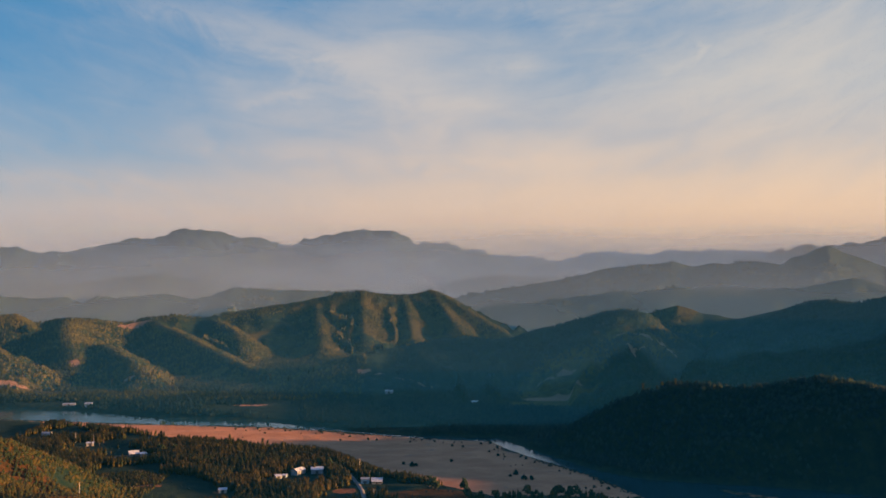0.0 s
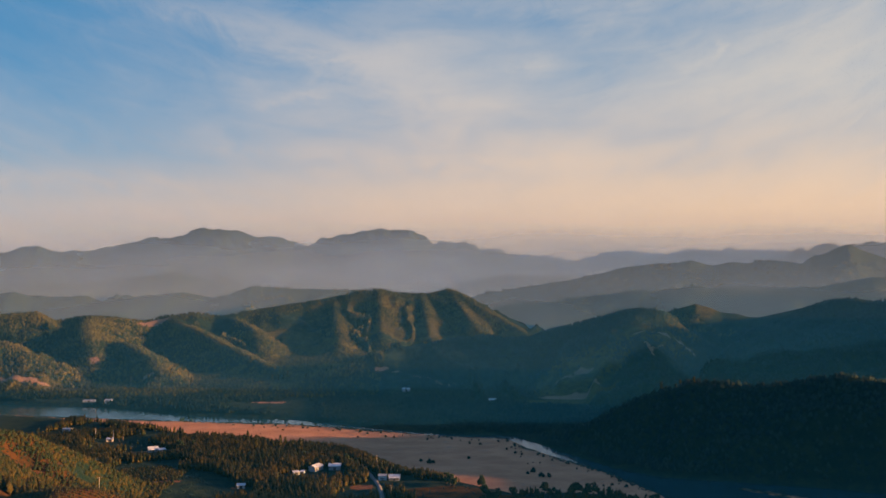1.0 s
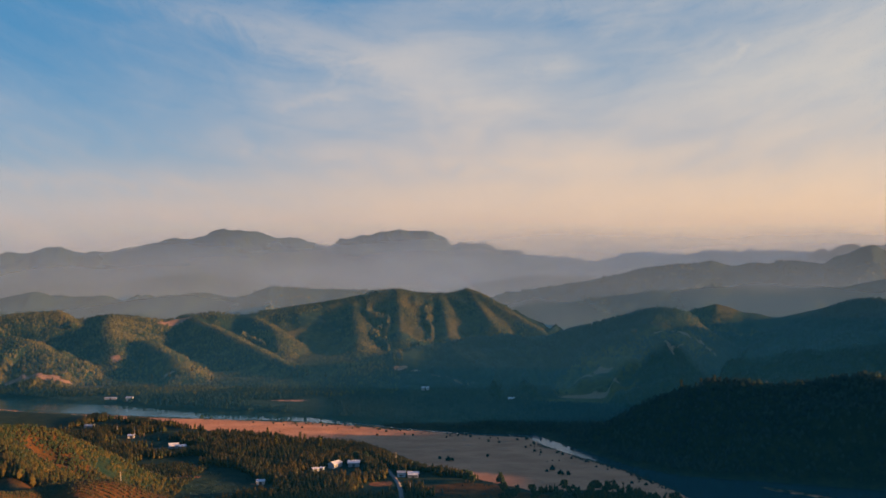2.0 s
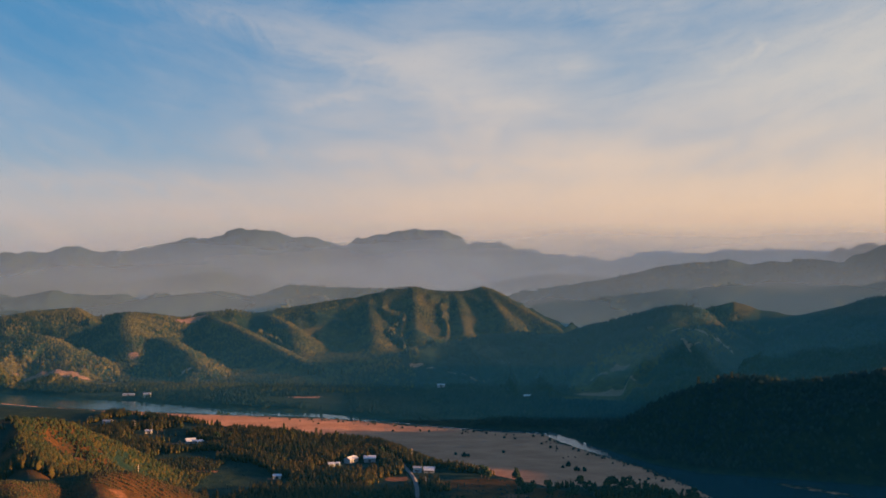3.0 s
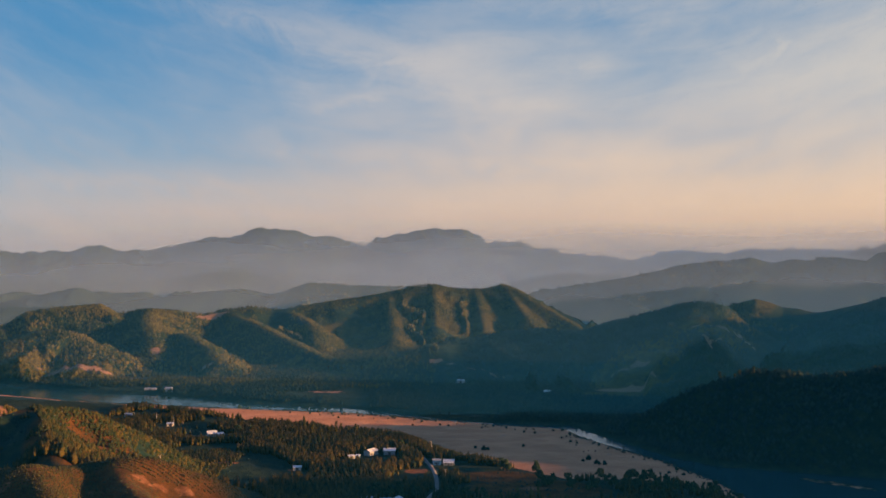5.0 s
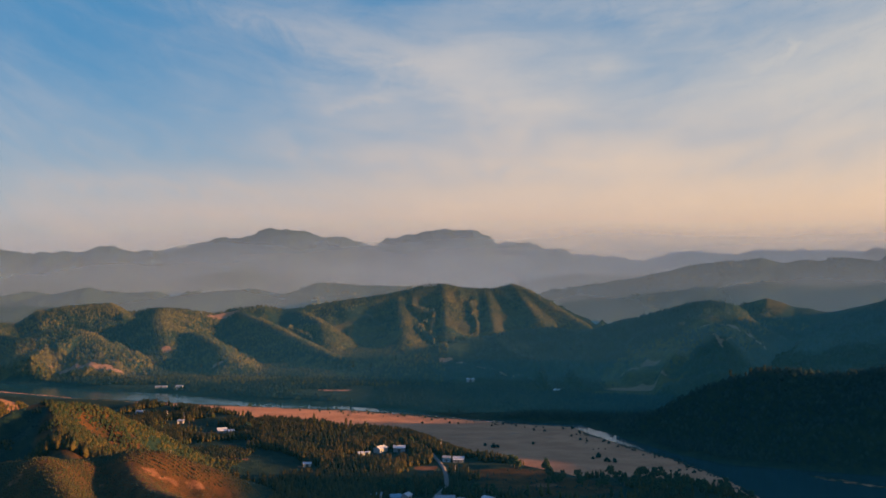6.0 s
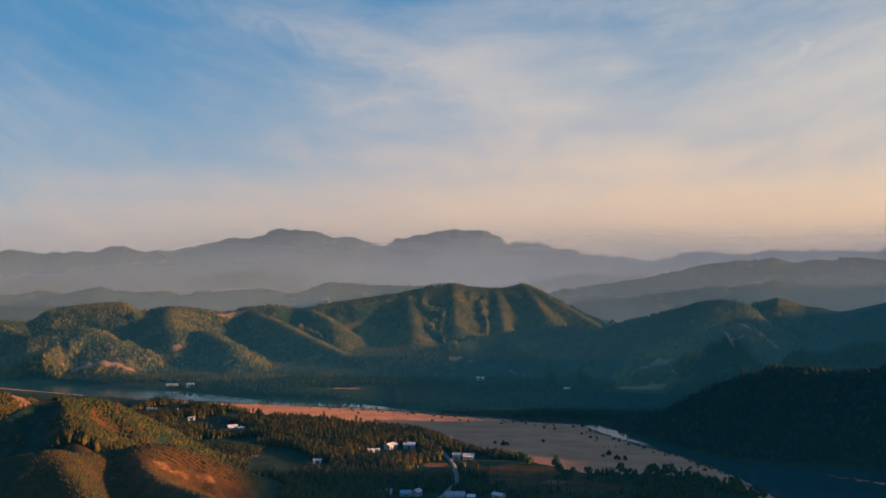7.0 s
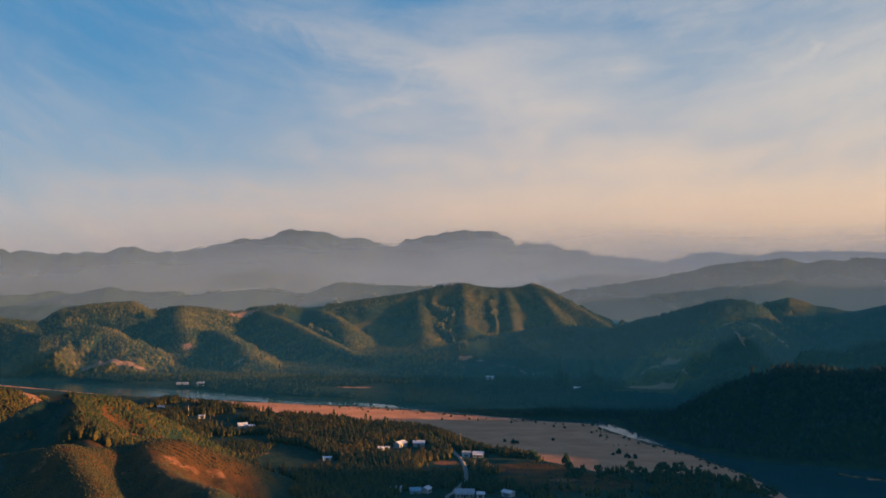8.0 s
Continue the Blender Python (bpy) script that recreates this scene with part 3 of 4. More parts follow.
def tuft(rng, low=0.0, top=1.0, width=0.5, belly=0.38):
    """A slender ragged crown of few faces, widest below the middle."""
    a = np.arange(5) * 2 * math.pi / 5 + rng.uniform(0, 6.3) + rng.uniform(-0.3, 0.3, 5)
    r = width * rng.uniform(0.65, 1.2, 5)
    ring = np.stack([r * np.cos(a), r * np.sin(a), low + (top - low) * (belly + rng.uniform(-0.16, 0.16, 5))], -1)
    tip = (rng.uniform(-0.3, 0.3) * width, rng.uniform(-0.3, 0.3) * width, top)
    return np.concatenate([[(0, 0, low)], ring, [tip]]), TUFT_F[:, ::-1]


SMALL_TREES = [tuft(rng) for _ in range(16)]
DIM_TREES = [crown(rng, 2, 0.18, 0.3, 0.75, 0.48) for _ in range(5)]


def plantation_tree(rng):
    """Three ragged leaf masses one over another, with a pointed top."""
    vs = [tuft(rng, *row)[0] + np.array([rng.uniform(-0.1, 0.1), rng.uniform(-0.1, 0.1), 0]) for row in ((0.02, 0.62, 0.50), (0.30, 0.84, 0.40), (0.55, 1.0, 0.26))]
    return np.concatenate(vs), np.concatenate([TUFT_F[:, ::-1] + 7 * i for i in range(3)])


NEAR_TREES = [plantation_tree(rng) for _ in range(14)]

# first range and the plain at its foot
p = strewn(rng, -900, 460, 960, 1720, 2.9)
far, r = side(p[:, 0], p[:, 1], FAR_BANK), np.hypot(p[:, 0], p[:, 1])
clear = patches(p[:, 0], p[:, 1], OPEN) * 0.75 + patches(p[:, 0], p[:, 1], BARE) * 1.3
thick = fbm(p[:, 0] / 70, p[:, 1] / 70, 91, 4)
clear = clear + 0.9 * patches(p[:, 0], p[:, 1], [(-470, 1017, 130, 12, 2), (-285, 1150, 46, 16, 0), (-165, 915, 36, 18, 0)]) + 0.8 * patches(p[:, 0], p[:, 1], [(-170, 1360, 40, 26, 0), (-378, 1374, 26, 24, 0)])
near_side = side(p[:, 0], p[:, 1], [q[:2] for q in RIDGES["mid"][0]]) < 22
keep = fan(p, -33, 32) & (far > 6) & near_side & ((p[:, 0] < -60) | (p[:, 1] > 1150)) & (patches(p[:, 0], p[:, 1], BARE) < 0.7) & (thick + rng.uniform(-0.14, 0.14, len(p)) > 0.34 + 0.18 * clear)
p = p[keep]
size = rng.uniform(0.55, 1.4, len(p)) * (0.7 + 0.6 * fbm(p[:, 0] / 40, p[:, 1] / 40, 99, 2))
scatter("range_forest", "mixed green forest covering the hills beyond the river", p, SMALL_TREES, 3.6 * size, 2.7 * size, LEAF_FAR, 1, 0.64)
# shaded hills and far bank, with shade also put into the leaf colour
p = strewn(rng, -480, 620, 590, 1150, 3.3)
far = side(p[:, 0], p[:, 1], FAR_BANK)
clear = patches(p[:, 0], p[:, 1], OPEN) * 0.75 + patches(p[:, 0], p[:, 1], BARE) * 1.3
clear = clear + 1.2 * patches(p[:, 0], p[:, 1], [(-165, 912, 36, 18, 0), (140, 925, 40, 22, 0)])
thick = fbm(p[:, 0] / 45, p[:, 1] / 45, 95, 4) + 0.2 * np.clip((p[:, 0] - 60) / 120, 0, 1)
keep = fan(p, -33, 32) & (far > 3) & ((p[:, 1] < 1000) | (p[:, 0] > -60)) & (patches(p[:, 0], p[:, 1], BARE) < 0.6) & (thick + rng.uniform(-0.15, 0.15, len(p)) > 0.42 + 0.5 * clear)
p = p[keep]
size = rng.uniform(0.55, 1.3, len(p))
scatter("bank_forest", "dark evergreen wood on the far river bank, shade in its leaf colour", p, SMALL_TREES, 4.0 * size, 3.3 * size, LEAF_SHADED, 2, 0.72)
# ranges in the haze
p = strewn(rng, -500, 1150, 1700, 2420, 15)
p = p[fan(p, -20, 32) & (fbm(p[:, 0] / 90, p[:, 1] / 90, 97, 3) > 0.52)]
size = rng.uniform(0.6, 1.3, len(p))
scatter("haze_forest", "scattered trees on the hazy ranges", p, DIM_TREES, 3.4 * size, 9 * size, LEAF_FAR, 3)

# haze painted on translucent upright curtains that follow the valley floors
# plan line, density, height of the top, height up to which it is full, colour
HAZE_SHEETS = [
    # nearest curtain: a teal sheet added to lift the dark tones
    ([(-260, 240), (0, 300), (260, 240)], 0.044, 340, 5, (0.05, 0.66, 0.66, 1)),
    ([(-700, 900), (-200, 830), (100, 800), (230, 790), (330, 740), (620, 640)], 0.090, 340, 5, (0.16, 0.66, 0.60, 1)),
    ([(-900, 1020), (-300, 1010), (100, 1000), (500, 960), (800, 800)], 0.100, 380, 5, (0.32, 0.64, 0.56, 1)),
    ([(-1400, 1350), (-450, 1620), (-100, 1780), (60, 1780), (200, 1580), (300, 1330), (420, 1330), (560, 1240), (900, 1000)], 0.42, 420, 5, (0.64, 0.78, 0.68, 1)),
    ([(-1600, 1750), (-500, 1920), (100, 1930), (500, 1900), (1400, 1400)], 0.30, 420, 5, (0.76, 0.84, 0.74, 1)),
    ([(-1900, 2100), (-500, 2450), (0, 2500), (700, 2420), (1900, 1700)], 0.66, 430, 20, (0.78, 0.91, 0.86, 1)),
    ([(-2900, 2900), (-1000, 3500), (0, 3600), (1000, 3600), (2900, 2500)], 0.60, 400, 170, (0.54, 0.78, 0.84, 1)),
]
for row, (line, density, top, full, colour) in enumerate(HAZE_SHEETS):
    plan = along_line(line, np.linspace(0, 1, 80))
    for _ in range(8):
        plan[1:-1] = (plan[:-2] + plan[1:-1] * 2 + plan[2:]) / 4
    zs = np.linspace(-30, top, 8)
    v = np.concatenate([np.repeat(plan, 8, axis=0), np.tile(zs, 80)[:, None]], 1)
    m = haze_sheet_material("mist", density, top, full, colour, 0.22 if row == 5 else 0.0)
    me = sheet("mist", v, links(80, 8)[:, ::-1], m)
    # normals tilted up by hand: mostly sky light, whichever way a curtain runs
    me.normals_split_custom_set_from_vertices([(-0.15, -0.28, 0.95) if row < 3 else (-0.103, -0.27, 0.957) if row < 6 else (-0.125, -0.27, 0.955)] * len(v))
    tagged(new("mist", me), "translucent sheet coloured as thin evening haze between the ridges", "haze", group="valley haze", kind="stuff")

# ---------------------------------------------------------------- near bank: plantation, hill trees, rows
ROAD = [(-66, 672), (-58, 656), (-50, 640), (-44, 626), (-39, 608), (-35, 590), (-32, 568), (-30, 541), (-36, 510), (-48, 470), (-70, 420)]
YARDS = [(-214, 699, 11, 8, 0), (-29, 607, 12, 9, 0), (-82, 634, 10, 8, 0), (-69, 635, 8, 7, 0), (-94, 622, 6, 5, 0), (-52, 508, 10, 8, 0), (-28, 502, 11, 9, 0), (-5, 505, 8, 8, 0), (-124, 587, 5, 5, 0),
         (-314, 782, 8, 6, 0), (-262, 738, 8, 6, 0), (-46, 590, 10, 8, 0), (-47, 575, 12, 5, 0), (-15, 600, 26, 4, -6), (-70, 622, 14, 5, 0)]
FIELDS = [(-205, 652, 26, 15, 10), (-235, 715, 30, 9, 12), (-262, 745, 22, 10, 10), (-290, 790, 30, 9, -25), (8, 575, 24, 16, -10), (-2, 545, 20, 10, 0), (24, 548, 16, 10, 0), (-240, 770, 34, 6, -22), (-160, 590, 14, 8, 30)]


def road_gap(x, y):
    return np.abs(side(x, y, ROAD)) < 2.6


p = strewn(rng, -330, 170, 330, 860, 2.2)
x, y = p[:, 0], p[:, 1]
low = side(x, y, SAND_LOW)
hill_d = np.minimum(np.minimum(crest(x, y, RIDGES["hill"][0])[0] + 18 + 0.8 * np.clip(y - 362, 0, 60), crest(x, y, RIDGES["hill_spur_b"][0])[0] + 14) - 60 * (x < -130) * (y < 400), crest(x, y, RIDGES["back_hill"][0])[0] - 22)
clear = np.maximum(patches(x, y + 9, [(a, b, c + 3, d + 9, e) for a, b, c, d, e in YARDS]) * 1.2, patches(x, y, FIELDS))
thick = fbm(x / 30, y / 30, 131, 4) + 0.10 * np.exp(-((x + 110) ** 2 + (y - 680) ** 2) / 90 ** 2) + 0.12 * np.exp(-((x + 110) ** 2 + (y - 530) ** 2) / 50 ** 2)
keep = fan(p, -33, 24) & (low < -2.5) & (hill_d > 42) & ~road_gap(x, y) & (thick + rng.uniform(-0.08, 0.08, len(p)) > 0.36 + 0.55 * clear + 0.10 * (x > -20) + 0.16 * np.clip((x - 5) / 30, 0, 1))
p = p[keep]
size = rng.uniform(0.65, 1.3, len(p)) * (0.75 + 0.5 * fbm(p[:, 0] / 24, p[:, 1] / 24, 137, 2)) * np.clip(0.45 - side(p[:, 0], p[:, 1], SAND_LOW) / 30, 0.45, 1)
scatter("plantation", "dense young plantation trees on the near river bank", p, NEAR_TREES, 6.2 * size, 2.6 * size, LEAF_NEAR, 4, 0.45)

# trees on the round hill behind the cleared one, and on the hill to the west
p = strewn(rng, -420, -170, 400, 680, 1.7)
x, y = p[:, 0], p[:, 1]
d = np.minimum(crest(x, y, RIDGES["back_hill"][0])[0], crest(x, y, RIDGES["west_hill"][0])[0] + 14)
keep = (d < 66) & (fbm(x / 22, y / 22, 141, 3) + rng.uniform(-0.1, 0.1, len(p)) > 0.42 + 0.3 * patches(x, y, BARE) + 0.30 * ((x + 0.0 * y < np.interp(-y, [-600, -520, -453, -400], [-342, -274, -226, -196])) & (y < 500)))
p = p[keep]
size = rng.uniform(0.6, 1.3, len(p))
scatter("hill_wood", "sunlit golden trees covering a small round hill", p, SMALL_TREES, 2.6 * size, 1.9 * size, LEAF_NEAR, 5)

# crop rows along the contour of the cleared hill
p = []
for i in range(-20, 46):
    for j in np.arange(-45, 60, 0.42):
        u = j + random.uniform(-0.15, 0.15)
        w = i * 2.0 + 0.012 * u * u + random.uniform(-0.16, 0.16)
        p.append((-170 + 0.97 * u * 1.6 + 0.22 * w, 345 + 0.22 * u * 1.6 - 0.97 * w))
p = np.array(p)
x, y = p[:, 0], p[:, 1]
d = crest(x, y, RIDGES["hill"][0])[0]
keep = ((crest(x, y, RIDGES["hill_spur_a"][0])[0] < 24) | (d < 12)) & (fbm(x / 12, y / 12, 151, 2) > 0.25) & (patches(x, y, BARE) < 0.6)
p = p[keep]
size = rng.uniform(0.5, 1.2, len(p))
scatter("crop_rows", "low crop shrubs planted in rows along the hill", p, SMALL_TREES, 1.1 * size, 0.95 * size, LEAF_CROP, 6, 0.3)

# rough scrub and grass tussocks on the open land
p = strewn(rng, -330, 170, 430, 870, 4.2)
x, y = p[:, 0], p[:, 1]
low = side(x, y, SAND_LOW)
keep = fan(p, -33, 24) & (low < -1) & ~road_gap(x, y) & (patches(x, y, YARDS) < 0.8) & (fbm(x / 14, y / 14, 161, 3) > 0.42)
p = p[keep]
size = rng.uniform(0.4, 1.3, len(p))
scatter("scrub", "low scrub between the plantation trees and fields", p, SMALL_TREES, 1.3 * size, 1.5 * size, LEAF_SHADED, 7)


# low green growth thickening down the cleared hill's flank, dark in place of shade
p = strewn(rng, -175, -30, 262, 460, 1.6)
d = crest(p[:, 0], p[:, 1], RIDGES["hill"][0])[0]
d = np.where(side(p[:, 0], p[:, 1], [q[:2] for q in RIDGES["hill"][0]]) < 0, d, d * 0.8)
d = d + 0.8 * np.clip(p[:, 1] - 362, 0, 60)
p = p[(d > 9) & (d < 95) & (rng.uniform(0, 1, len(p)) < np.clip((d - 7) / 18, 0, 0.97)) & (crest(p[:, 0], p[:, 1], RIDGES["hill_spur_a"][0])[0] > 14)]
size = rng.uniform(0.5, 1.3, len(p))
scatter("flank_growth", "low green growth on the cleared hill's flank, dark in place of shade", p, SMALL_TREES, 0.6 * size, 1.3 * size, LEAF_CROP, 8, 0.6)


# low waterside scrub between the sand and the river
q = along_line(SAND_TOP, np.linspace(0, 1, 9000))
q = q[(q[:, 0] > -420) & (q[:, 1] > 545)]
thick = fbm(q[:, 0] / 26, q[:, 1] / 26, 171, 3)
q = q[thick + rng.uniform(-0.1, 0.1, len(q)) > 0.50]
p = q + np.stack([rng.normal(0, 1.4, len(q)), rng.normal(-0.8, 2.2, len(q))], -1)
size = rng.uniform(0.4, 1.3, len(p))
scatter("waterside_scrub", "dark low scrub along the edge of the sandbank", p, SMALL_TREES, 1.1 * size, 1.9 * size, LEAF_SHADED, 9)


# ---------------------------------------------------------------- single things
def part(name, data, mat, parent, label=""):
    """Links mesh data (a bmesh, or verts and faces) as one mesh object under a thing or part."""
    if isinstance(data, bmesh.types.BMesh):
        me = bpy.data.meshes.new(name)
        data.to_mesh(me)
        data.free()
        me.materials.append(mat)
    else:
        me = sheet(name, data[0], data[1], mat, smooth=False)
    ob = new(name, me)
    ob.parent = parent
    return tagged(ob, label)


def thing(name, label, category, m, group=""):
    e = new(name)
    e.matrix_world = m
    return tagged(e, label, category, group)


def slab(bm, corners, thick):
    """A thin solid plate on four corners, thickened along its normal."""
    a = [Vector(c) for c in corners]
    n = (a[1] - a[0]).cross(a[3] - a[0]).normalized() * thick
    v = [bm.verts.new(c) for c in a] + [bm.verts.new(c + n) for c in a]
    for f in ((3, 2, 1, 0), (4, 5, 6, 7), (0, 1, 5, 4), (1, 2, 6, 5), (2, 3, 7, 6), (3, 0, 4, 7)):
        bm.faces.new([v[i] for i in f])
    return bm


def block(bm, x0, x1, y0, y1, z0, z1):
    return slab(bm, [(x0, y0, z0), (x1, y0, z0), (x1, y1, z0), (x0, y1, z0)], z1 - z0)


def plain(name, a, b, rough=0.7, scale=1.5, metal=0.0):
    m, k = material(name)
    p = k.add("ShaderNodeTexCoord").outputs["Object"]
    stain = k.noise(k.mapped(p, (1, 1, 0.35)), scale, 5, 0.7)
    rnd = k.add("ShaderNodeObjectInfo").outputs["Random"]
    finish(k, k.mix(k.math("ADD", k.range(stain, 0.3, 0.75), k.math("MULTIPLY_ADD", rnd, 0.3, -0.15), clamp=True), a, b), rough, stain, 0.25, 0.05, 0.3, metal)
    return m


WHITE_WALL = plain("white_wall", (0.26, 0.29, 0.31, 1), (0.46, 0.47, 0.46, 1))
BLUE_WALL = plain("pale_blue_wall", (0.30, 0.45, 0.55, 1), (0.45, 0.58, 0.66, 1))
ROOF_PALE = plain("pale_roof_sheet", (0.38, 0.41, 0.44, 1), (0.62, 0.64, 0.66, 1), 0.45, 0.8)
ROOF_GREY = plain("grey_roof_sheet", (0.20, 0.23, 0.26, 1), (0.34, 0.37, 0.40, 1), 0.5, 0.8)
ROOF_BLUE = plain("blue_roof_sheet", (0.10, 0.24, 0.36, 1), (0.20, 0.36, 0.46, 1), 0.45, 0.8)
DARK_WOOD = plain("dark_joinery", (0.04, 0.05, 0.06, 1), (0.10, 0.10, 0.10, 1))
PALE_STONE = plain("pale_concrete", (0.40, 0.38, 0.35, 1), (0.58, 0.55, 0.50, 1))


def ground_at(x, y):
    return float(ground_height(np.array([x]), np.array([y]))[0])


def house(x, y, length, width, wall_h, pitch, turn, wall_mat, roof_mat, label, lean_to=0.0, windows=3):
    """A small gabled house with its ridge along its own x."""
    h = thing("house", label, "house", pose(x, y, ground_at(x, y) - 0.1, 0, 0, turn), "houses by the river")
    h.scale = (0.88, 0.88, 0.88)
    l, w = length / 2, width / 2
    rise = w * math.tan(radians(pitch))
    bm = bmesh.new()
    block(bm, -l, l, -w, -w + 0.2, 0, wall_h)
    part("front_wall", bm, wall_mat, h)
    bm = bmesh.new()
    block(bm, -l, l, w - 0.2, w, 0, wall_h)
    part("back_wall", bm, wall_mat, h)
    for sx in (-1, 1):
        bm = bmesh.new()
        pts = [(sx * l, -w, 0), (sx * l, w, 0), (sx * l, w, wall_h), (sx * l, 0, wall_h + rise), (sx * l, -w, wall_h)]
        v = [bm.verts.new(q) for q in pts] + [bm.verts.new((q[0] - sx * 0.2, q[1], q[2])) for q in pts]
        bm.faces.new(v[:5]), bm.faces.new(v[9:4:-1])
        for i in range(5):
            bm.faces.new([v[i], v[(i + 1) % 5], v[5 + (i + 1) % 5], v[5 + i]])
        bmesh.ops.recalc_face_normals(bm, faces=bm.faces)
        part("gable_wall", bm, wall_mat, h)
    over, drop = 0.45, 0.45 * math.tan(radians(pitch))
    for sy in (-1, 1):
        bm = bmesh.new()
        c = [(-l - over, sy * (w + over), wall_h - drop), (l + over, sy * (w + over), wall_h - drop), (l + over, 0, wall_h + rise + 0.02), (-l - over, 0, wall_h + rise + 0.02)]
        slab(bm, c if sy < 0 else c[::-1], 0.12)
        slope = part("roof_slope", bm, roof_mat, h)
        ribs = bmesh.new()
        n = int(length / 0.9)
        for i in range(n + 1):
            rx = -l - over + 0.05 + i * (length + 2 * over - 0.1) / n
            a, b = c[1], c[2]
            q = [(rx - 0.04, a[1], a[2] + 0.12), (rx + 0.04, a[1], a[2] + 0.12), (rx + 0.04, b[1], b[2] + 0.12), (rx - 0.04, b[1], b[2] + 0.12)]
            slab(ribs, q if sy < 0 else q[::-1], 0.05)
        part("roof_ribs", ribs, roof_mat, slope)
    bm = bmesh.new()
    block(bm, -l - over, l + over, -0.16, 0.16, wall_h + rise + 0.08, wall_h + rise + 0.2)
    part("ridge_cap", bm, roof_mat, h)
    bm = bmesh.new()
    block(bm, -0.5, 0.5, -w - 0.06, -w + 0.02, 0.05, 2.1)
    part("door", bm, DARK_WOOD, h)
    for i in range(windows):
        wx = -l + (i + 0.7) * length / (windows + 0.4)
        if abs(wx) < 1.0:
            continue
        bm = bmesh.new()
        block(bm, wx - 0.6, wx + 0.6, -w - 0.05, -w + 0.02, 0.9, 2.1)
        frame_part = part("window", bm, WHITE_WALL, h)
        bm = bmesh.new()
        block(bm, wx - 0.5, wx + 0.5, -w - 0.07, -w - 0.02, 1.0, 2.0)
        part("pane", bm, DARK_WOOD, frame_part)
    if lean_to:
        bm = bmesh.new()
        slab(bm, [(-l, -w - lean_to, wall_h - 0.9), (l, -w - lean_to, wall_h - 0.9), (l, -w - 0.5, wall_h - 0.35), (-l, -w - 0.5, wall_h - 0.35)], 0.1)
        part("porch_roof", bm, roof_mat, h)
        for i in range(4):
            px = -l + 0.2 + i * (length - 0.4) / 3
            bm = bmesh.new()
            block(bm, px - 0.08, px + 0.08, -w - lean_to + 0.1, -w - lean_to + 0.26, 0, wall_h - 0.88)
            part("post", bm, DARK_WOOD, h)
    return h


def shed(x, y, length, width, height, tilt, turn, wall_mat, roof_mat, label):
    """A low building under a single sloping roof."""
    h = thing("shed", label, "shed", pose(x, y, ground_at(x, y) - 0.1, 0, 0, turn), "sheds by the river")
    l, w, t = length / 2, width / 2, tilt
    for name, box in (("front_wall", (-l, l, -w, -w + 0.15)), ("back_wall", (-l, l, w - 0.15, w)), ("side_wall", (-l, -l + 0.15, -w + 0.15, w - 0.15)), ("side_wall", (l - 0.15, l, -w + 0.15, w - 0.15))):
        bm = bmesh.new()
        block(bm, *box, 0, height)
        part(name, bm, wall_mat, h)
    bm = bmesh.new()
    slab(bm, [(-l - 0.4, -w - 0.5, height - 0.02), (l + 0.4, -w - 0.5, height - 0.02), (l + 0.4, w + 0.4, height + t), (-l - 0.4, w + 0.4, height + t)], 0.12)
    part("roof", bm, roof_mat, h)
    bm = bmesh.new()
    block(bm, -0.9, 0.9, -w - 0.05, -w + 0.02, 0.1, 2.1)
    part("door", bm, DARK_WOOD, h)
    return h


house(-26, 608, 8.0, 6.0, 3.2, 17, -3, WHITE_WALL, ROOF_PALE, "white house with a pale metal roof beside the road", 1.8)
house(-34, 609, 6.0, 5.0, 3.6, 16, -3, BLUE_WALL, ROOF_GREY, "pale blue house joined to a white one by the road", 0.0, 2)
house(-82, 636, 10.0, 6.5, 3.4, 26, 58, WHITE_WALL, ROOF_PALE, "white gabled house with a wide pale metal roof", 0.0)
shed(-69, 637, 8.0, 5.5, 2.8, 0.9, 4, ROOF_GREY, ROOF_PALE, "open-fronted shed under a pale sloping metal roof")
shed(-94, 624, 4.0, 3.0, 2.2, 0.5, 30, WHITE_WALL, ROOF_PALE, "small white hut at the edge of the wood")
shed(-90, 626.5, 2.6, 2.4, 2.0, 0.4, -15, BLUE_WALL, ROOF_PALE, "tiny pale blue outhouse beside the white hut")
house(-51, 509, 6.0, 5.0, 3.0, 24, 70, WHITE_WALL, ROOF_PALE, "white house with a steep pale roof among trees", 0.0, 2)
house(-57, 507, 6.5, 5.0, 2.8, 20, 15, BLUE_WALL, ROOF_BLUE, "blue-roofed house among trees", 1.2, 2)
house(-29, 503, 12.0, 8.0, 3.6, 18, 4, WHITE_WALL, ROOF_GREY, "long house with a broad grey roof by the road", 1.6, 4)
shed(-20, 500, 4.0, 4.0, 2.6, 0.4, 0, WHITE_WALL, ROOF_PALE, "white lean-to shed beside the long house")
house(-5, 506, 7.0, 5.0, 3.0, 20, -35, WHITE_WALL, ROOF_PALE, "white house with a pale roof among broad trees", 0.0, 2)
shed(-68, 509, 6.0, 3.5, 2.4, 0.5, 5, PALE_STONE, ROOF_GREY, "grey open shed among dark trees")
house(-215, 700, 8.0, 6.0, 3.2, 24, 24, WHITE_WALL, ROOF_PALE, "white farmhouse with a bright metal roof in a clearing", 1.4)
shed(-207, 697, 4.5, 3.5, 2.4, 0.6, 20, WHITE_WALL, ROOF_PALE, "white outbuilding beside the farmhouse")
shed(-124, 588, 5.0, 3.2, 2.3, 0.5, 10, PALE_STONE, ROOF_PALE, "small hut with a pale roof on bare red soil")
